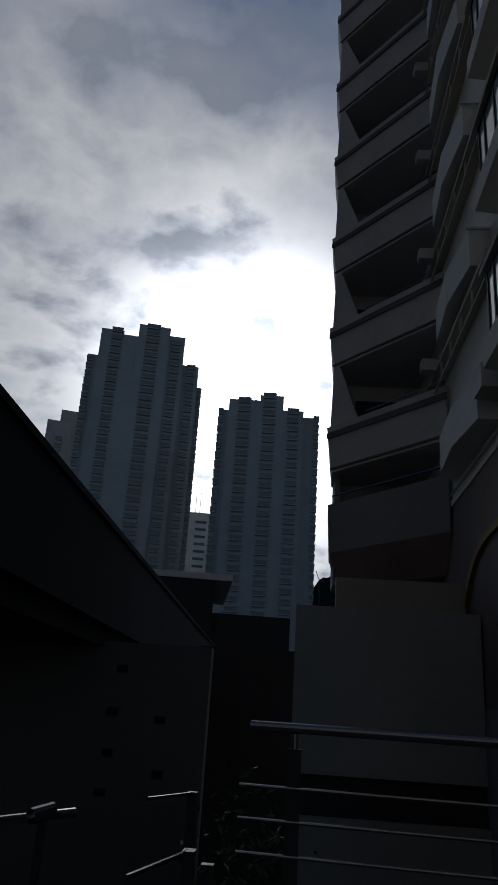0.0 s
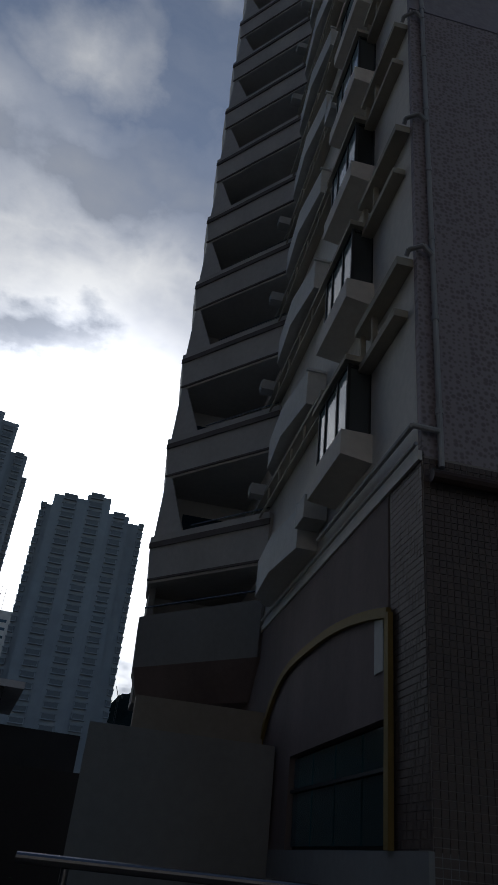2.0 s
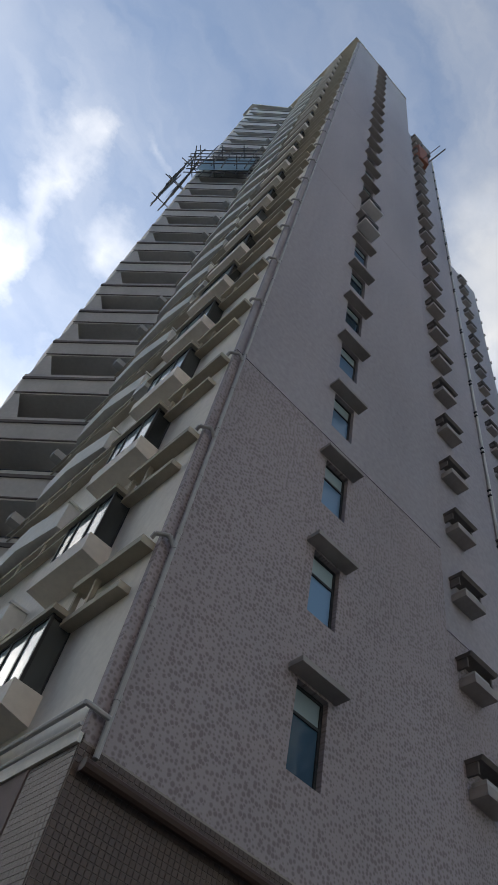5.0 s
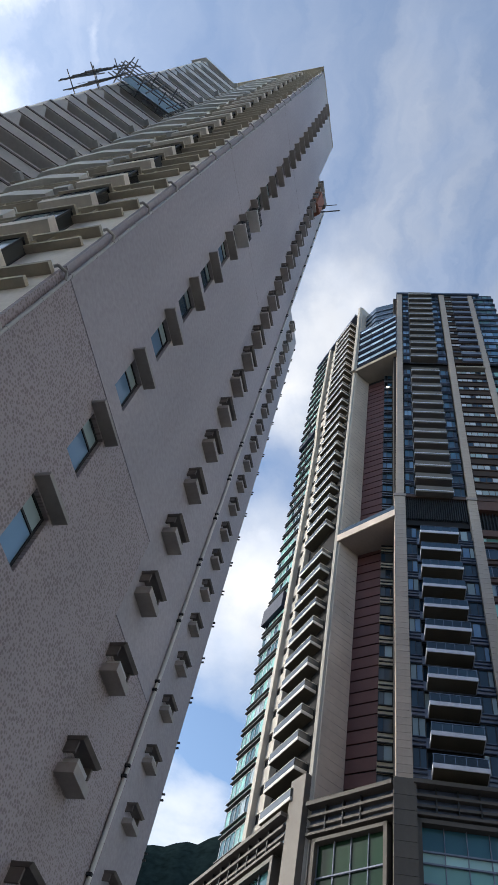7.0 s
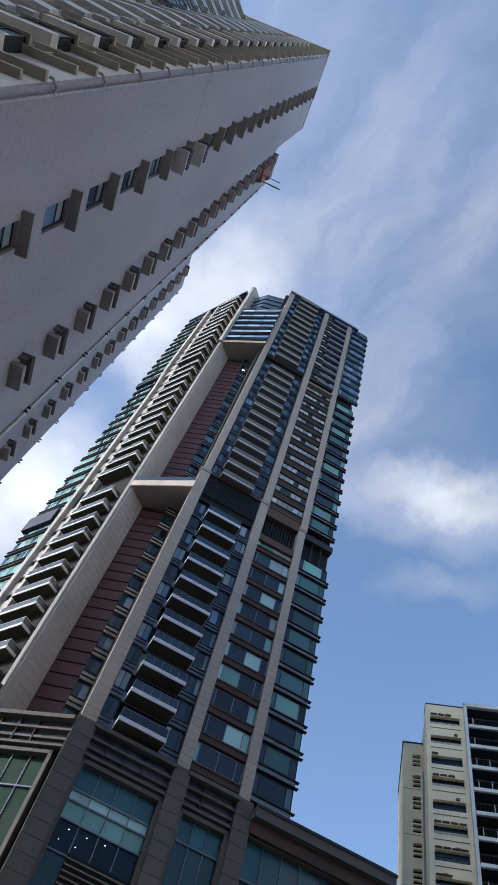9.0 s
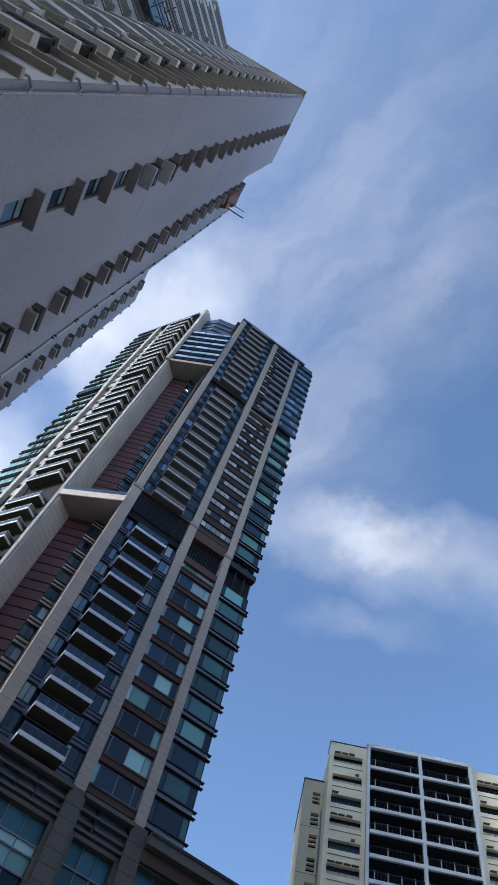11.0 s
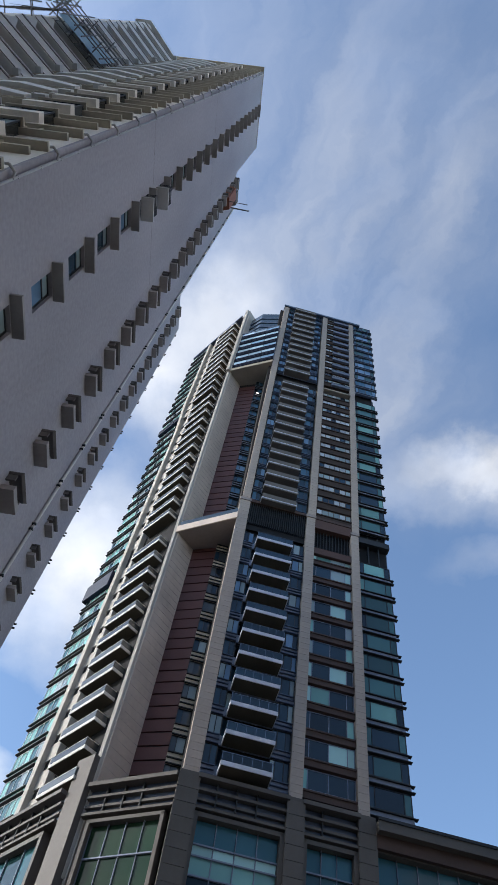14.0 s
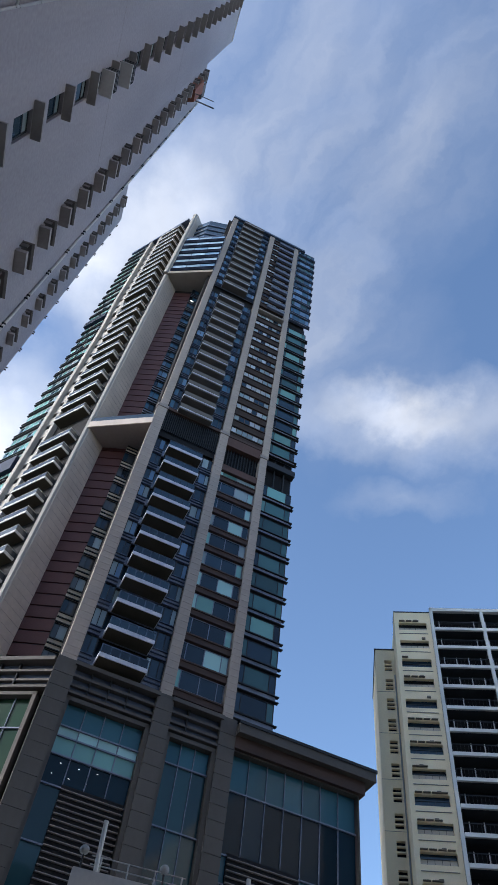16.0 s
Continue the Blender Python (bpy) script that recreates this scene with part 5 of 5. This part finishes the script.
def far_tower(az, d, parts_, h, bays, label):
    """A high-rise of stepped blocks (x0, x1, y0, y1, height) with a bay window on each floor along its edges."""
    t = thing("far_tower", pose(*polar(az, d), GROUND, 0, 0, az), label, "apartment tower", "far towers")
    for x0, x1, y0, y1, hh in parts_:
        part("block", box(B(), x0, x1, y0, y1, 0, hh), M_FAR, t)
    for bx, by, w, zt in bays:
        me = mesh_of("bay_window", box(box(B(), 0, w, -0.9, 0.6, 0, 1.6), -0.15, w + 0.15, -1.05, 0.6, 1.6, 1.85), M_FAR)
        pm = mesh_of("pane", box(B(), 0.2, w - 0.2, -0.95, -0.9, 0.3, 1.5), M_FARGL)
        for i in range(int((zt - 12) / 3.0)):
            b_ = part("bay_window", me, None, t, at=pose(bx, by, zt - 3.0 - 3.0 * i))
            part("pane", pm, None, b_)
    return t


DE = 6.2  # eye above street level
far_tower(14.0, 262, [(-22, -18, -8, 12, 0.497 * 249 + DE), (-18, -9.5, -11, 12, 0.538 * 249 + DE), (-9.5, -4, -11, 12, 0.532 * 249 + DE), (-4, 8, -12, 12, 0.552 * 249 + DE), (8, 14, -11, 12, 0.541 * 249 + DE), (14, 20.5, -8, 12, 0.50 * 249 + DE), (20.5, 22.5, -5, 10, 0.47 * 249 + DE), (-4, 1, -5, 5, 0.56 * 249 + DE)], 0,
          [(20.9, -5, 1.6, 124), (-22.1, -8, 2.2, 130), (-14, -11, 4, 142), (-1, -12, 5, 145), (9, -11, 3.5, 140), (16, -8, 3, 132)], "dark stepped high-rise seen against the sun")
far_tower(20.3, 300, [(-5, 5, -6, 10, 0.365 * 300 + DE), (0, 8, -4, 10, 0.385 * 300 + DE)], 0, [(-6, -6, 2, 108), (-1, -6, 3, 110)], "dark slender high-rise behind another tower")
far_tower(3.0, 222, [(-16.3, -13, -6, 10, 0.43 * 213 + DE), (-13, -3, -9, 10, 0.442 * 213 + DE), (-3, 4.5, -9, 10, 0.451 * 213 + DE), (4.5, 11, -9, 10, 0.428 * 213 + DE), (11, 16, -6, 10, 0.424 * 213 + DE)], 0,
          [(14.6, -6, 1.5, 98), (-16.4, -6, 1.5, 99), (-10, -9, 4, 102), (-2, -9, 4, 104), (6, -9, 3.5, 99)], "dark high-rise with serrated window bays against the sun")
t = thing("far_block", pose(*polar(8.1, 330), GROUND, 0, 0, 8), "small grey block with roof masts between towers", "apartment block")
part("block", box(B(), -5.8, 5.8, -5, 8, 0, 0.257 * 330 + DE), M_CONC, t)
for x, h in ((-2.5, 12), (-0.5, 11)):
    part("mast", rod(B(), (x, 0, 90), (x, 0, 91 + h), 0.12, 6), M_BLACK, t)
me = mesh_of("window", box(B(), 0, 5.0, -5.1, -4.9, 0, 1.2), M_GLASS)
for i in range(22):
    part("window", me, None, t, at=pose(-2.0, 0, 86 - 3.4 * i))
t = thing("low_block", pose(*polar(8.4, 70), GROUND, 0, 0, 8), "low rendered building with flat roof, shade in its colour", "building")
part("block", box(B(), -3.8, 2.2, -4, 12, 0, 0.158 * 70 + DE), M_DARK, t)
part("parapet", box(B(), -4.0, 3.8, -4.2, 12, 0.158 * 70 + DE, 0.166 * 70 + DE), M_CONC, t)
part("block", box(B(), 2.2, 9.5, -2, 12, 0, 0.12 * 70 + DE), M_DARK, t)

# added block: its near-black colour supplies the shade at the towers' feet
t = thing("shade_block", pose(-2.6, 30, GROUND), "added near-black block standing for shade below the towers", "building")
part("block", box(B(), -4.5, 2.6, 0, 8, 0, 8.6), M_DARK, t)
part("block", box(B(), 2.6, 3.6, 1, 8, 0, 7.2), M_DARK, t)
# hills
def hill(name, az0, az1, d, tan_h, seed):
    bm = B()
    rows = 14
    cols = 60
    vs = []
    for j in range(rows + 1):
        f = j / rows
        row = []
        for i in range(cols + 1):
            az = az0 + (az1 - az0) * i / cols
            dd = d * (0.75 + 0.5 * f)
            prof = math.sin(math.pi * min(1, f * 1.0)) ** 0.8 if f < 1 else 0
            hmax = tan_h * d * (0.9 + 0.05 * noise.noise((i * 0.11, seed, 0)) + 0.015 * noise.noise((i * 0.6, seed, 3)))
            edge = math.sin(math.pi * i / cols) ** 0.5 if 0 < i < cols else 0
            x, y = polar(az, dd)
            row.append(bm.verts.new((x, y, GROUND - 2 + hmax * prof * edge + 2.5 * noise.noise((i * 1.3, j * 1.3, seed)) * prof)))
        vs.append(row)
    for j in range(rows):
        for i in range(cols):
            bm.faces.new((vs[j][i], vs[j][i + 1], vs[j + 1][i + 1], vs[j + 1][i]))
    return tagged(part(name, bm, M_HILL, None), "dark green wooded hillside in the distance", "hill", kind="structure")


for face in hill("backdrop", -50, -100, 900, 0.66, 2.0).data.polygons:
    face.use_smooth = True
for face in hill("backdrop_near", 4, -16, 300, 0.252, 5.0).data.polygons:
    face.use_smooth = True
crane = thing("tower_crane", pose(*polar(-1.72, 262), 38), "small dark lattice crane standing on a wooded hill", "crane")
for dx, dy in ((-0.25, -0.25), (0.25, -0.25), (0.25, 0.25), (-0.25, 0.25)):
    part("mast_leg", rod(B(), (dx, dy, -6), (dx, dy, 10.0), 0.07, 6), M_BLACK, crane)
for i in range(10):
    part("mast_brace", rod(B(), (-0.25, -0.25, i), (0.25, -0.25, i + 1), 0.05, 6), M_BLACK, crane)
part("jib", rod(B(), (0.3, 0, 8.2), (-1.3, 0, 12.6), 0.14, 6), M_BLACK, crane)
part("counter_jib", rod(B(), (-0.2, 0, 9.4), (1.5, 0, 9.9), 0.16, 6), M_BLACK, crane)
part("counterweight", box(B(), 0.9, 1.6, -0.3, 0.3, 8.8, 9.9), M_BLACK, crane)
part("cab", box(B(), -0.5, 0.5, -0.5, 0.5, 7.6, 8.8), M_BLACK, crane)

# ---------------------------------------------------------------- low wall, walkway, railings
bm = B()
box(bm, 0.0, 2.99, 12.2, 12.5, 0.38, 2.93)
tagged(part("wall_low", bm, M_PLASTER, None), "plain grey rendered boundary wall", "wall", kind="structure")
bm = B()
box(bm, 0.05, 2.99, 12.3, 12.5, -0.2, 0.38)
tagged(part("wall_low_slot", bm, M_DARK, None), "near-black recessed band in the boundary wall", "wall", kind="structure")
bm = B()
box(bm, 0.0, 2.99, 12.15, 12.5, GROUND, -0.2)
tagged(part("wall_low_foot", bm, M_PLASTER, None), "plain grey rendered wall foot", "wall", kind="structure")
bm = B()
box(bm, 0.7, 2.99, 13.2, 13.5, GROUND, 3.6)
tagged(part("wall_behind", bm, M_SOFFIT, None), "beige wall under the balconies", "wall", kind="structure")
walkway = thing("elevated_walkway", pose(0, 0, 0, 0, 0, 1.5), "concrete elevated walkway with solid parapet, shade in its colour", "footbridge")
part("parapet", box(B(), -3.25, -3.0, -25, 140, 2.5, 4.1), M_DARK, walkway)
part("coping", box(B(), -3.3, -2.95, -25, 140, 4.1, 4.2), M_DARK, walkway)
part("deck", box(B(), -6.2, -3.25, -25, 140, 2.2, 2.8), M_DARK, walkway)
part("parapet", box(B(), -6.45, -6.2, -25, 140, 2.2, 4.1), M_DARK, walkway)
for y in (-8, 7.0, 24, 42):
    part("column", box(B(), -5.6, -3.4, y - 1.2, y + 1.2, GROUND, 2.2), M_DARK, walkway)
t = thing("retaining_wall", pose(0, 0, 0), "dark rendered retaining wall under the walkway", "wall")
part("face", box(B(), -9.0, -1.55, 14, 14.4, GROUND, 2.3), M_GROUND, t)
for x, z in ((-3.3, 1.75), (-3.4, 1.0), (-3.4, 0.3), (-3.45, -0.35), (-2.5, 0.9), (-2.45, 0.0)):
    part("vent", box(B(), x, x + 0.2, 13.97, 14.0, z, z + 0.13), M_VOID, t)

railing = thing("railing", pose(0, 4.0, 0), "brushed steel railing with horizontal bars at platform edge", "railing")
SL = -0.12
part("handrail", rod(B(), (-0.21, 0, EYE - 0.06), (3.9, 3.9 * SL, EYE - 0.06), 0.026, 14), M_METAL, railing)
for dz in (0.34, 0.49, 0.64, 0.79, 0.94):
    part("bar", rod(B(), (-0.25, 0, EYE - dz), (3.9, 3.9 * SL, EYE - dz), 0.009, 8), M_METAL, railing)
for x in (0.02, 1.18, 2.34, 3.5):
    p = part("post", box(B(), x - 0.035, x + 0.035, x * SL + 0.012, x * SL + 0.03, 0, EYE - 0.16), M_BLACK, railing)
    part("collar", rod(B(), (x, x * SL + 0.02, EYE - 0.16), (x, x * SL + 0.02, EYE - 0.08), 0.018, 10), M_METAL, p)
    part("foot_plate", box(B(), x - 0.07, x + 0.07, x * SL - 0.05, x * SL + 0.07, 0, 0.012), M_METAL, p)
stair = thing("stair_railing", pose(0, 0, 0), "steel stair railing with knob-topped post", "railing")
part("handrail", rod(B(), (-1.9, 2.6, 0.65), (-1.03, 3.85, 0.695), 0.022, 12), M_METAL, stair)
part("knob", rod(B(), (-1.17, 3.62, 0.695), (-1.10, 3.72, 0.715), 0.036, 12), M_METAL, stair)
part("post", rod(B(), (-1.13, 3.68, 0.0), (-1.13, 3.68, 0.70), 0.02, 10), M_BLACK, stair)
part("bar", rod(B(), (-0.85, 4.8, 0.675), (-0.62, 5.25, 0.68), 0.012, 8), M_METAL, stair)
part("bar", rod(B(), (-0.66, 3.4, 0.53), (-0.48, 3.95, 0.55), 0.012, 8), M_METAL, stair)
part("bar", rod(B(), (-0.4, 3.9, 0.47), (-0.36, 4.0, 0.49), 0.01, 8), M_METAL, stair)
part("post", box(B(), -0.66, -0.6, 5.2, 5.26, GROUND, 0.69), M_BLACK, stair)
part("post", box(B(), -0.5, -0.44, 3.9, 4.0, 0.0, 0.56), M_BLACK, stair)
part("post", box(B(), -0.41, -0.35, 3.96, 4.02, 0.0, 0.5), M_BLACK, stair)

# planting in front of the low wall
plant = thing("shrub", pose(-0.45, 8.5, GROUND), "dark leafy shrub behind the railing", "shrub")
part("trunk", rod(B(), (0, 0, 0), (0, 0, 4.6), 0.05), M_BAMBOO, plant)
bm = B()
rl = random.Random(3)
for i in range(500):
    c = Vector((rl.gauss(0, 0.28), rl.gauss(0, 0.3), 4.6 + rl.gauss(0, 0.45)))
    q = Euler((rl.uniform(-1, 1), rl.uniform(-1, 1), rl.uniform(0, 6.28))).to_matrix()
    s_ = rl.uniform(0.04, 0.09)
    vs = [bm.verts.new(c + q @ Vector(v)) for v in ((-s_, 0, 0), (0, -s_ * 0.4, 0.01), (s_, 0, 0), (0, s_ * 0.4, 0.01))]
    bm.faces.new(vs)
part("crown", bm, M_LEAF, plant)

# parapet of a terrace with lamps, seen below the podium
terrace = thing("terrace_wall", pose(22.0, 0, 0), "stained concrete terrace wall with a low rail", "wall")
part("parapet", box(B(), 0, 0.4, -4.0, -0.75, GROUND, 9.6 + EYE - 0.2), M_CONC, terrace)
part("body", box(B(), 0.5, 9, -4.5, -0.8, GROUND, 8.0), M_CONC, terrace)
for y in (-3.9, -3.1, -2.3, -1.5):
    part("post", rod(B(), (0.2, y, 10.6), (0.2, y, 11.1), 0.025), M_PIPE, terrace)
for z in (10.85, 11.08):
    part("rail", rod(B(), (0.2, -4.0, z), (0.2, -1.2, z), 0.02), M_PIPE, terrace)
for y in (-0.95, -3.35):
    lampost = thing("globe_lamp", pose(22.2, y, 10.6), "white globe lamp on a short post", "lamp", "terrace lamps")
    part("post", rod(B(), (0, 0, 0), (0, 0, 0.45), 0.03), M_BLACK, lampost)
    bm = B()
    bmesh.ops.create_uvsphere(bm, u_segments=16, v_segments=10, radius=0.14, matrix=Matrix.Translation((0, 0, 0.58)))
    part("globe", bm, M_AC, lampost)
pole = thing("flag_pole", pose(22.1, -1.45, 9.0), "leaning white painted pole on the terrace", "pole")
part("shaft", rod(B(), (0, 0, 0), (0, 0.1, 3.0), 0.07, 12), M_CWHITE, pole)
part("cap", rod(B(), (0, 0.1, 3.0), (0, 0.102, 3.05), 0.08, 12), M_CWHITE, pole)
pole = thing("flag_pole", pose(22.4, -5.95, 9.0), "white painted pole on the terrace", "pole")
part("shaft", rod(B(), (0, 0, 0), (0, 0, 2.6), 0.07, 12), M_CWHITE, pole)
part("foot", box(B(), -0.3, 3, -0.5, 0.5, GROUND - 9, 0.0), M_CONC, pole)

# ---------------------------------------------------------------- small tiles of the brown base, last
tile = mesh_of("tile", box(B(), 0, 0.067, -0.012, 0.0, 0, 0.067), M_DARKTILE)
base = bpy.data.objects["side_base"]
joined = B()
for j in range(71):
    for i in range(90):
        x, z = 0.006 + 0.075 * i, 0.01 + 0.075 * j
        if 0.88 < x < 2.6 and z < 3.85:
            continue
        if i < 11 and j >= 44:
            part("tile", tile, None, base, at=pose(x, 0, z))
        else:
            box(joined, x, x + 0.067, -0.012, 0.0, z, z + 0.067)
tagged(part("tiles", joined, M_DARKTILE, base), kind="stuff")
strip = B()
for j in range(51):
    for i in range(12):
        y, z = 0.01 + 0.075 * i, 1.49 + 0.075 * j
        box(strip, -0.012, 0.0, y, y + 0.067, z, z + 0.067)
tagged(part("corner_tiles", strip, M_DARKTILE, tower), kind="stuff")
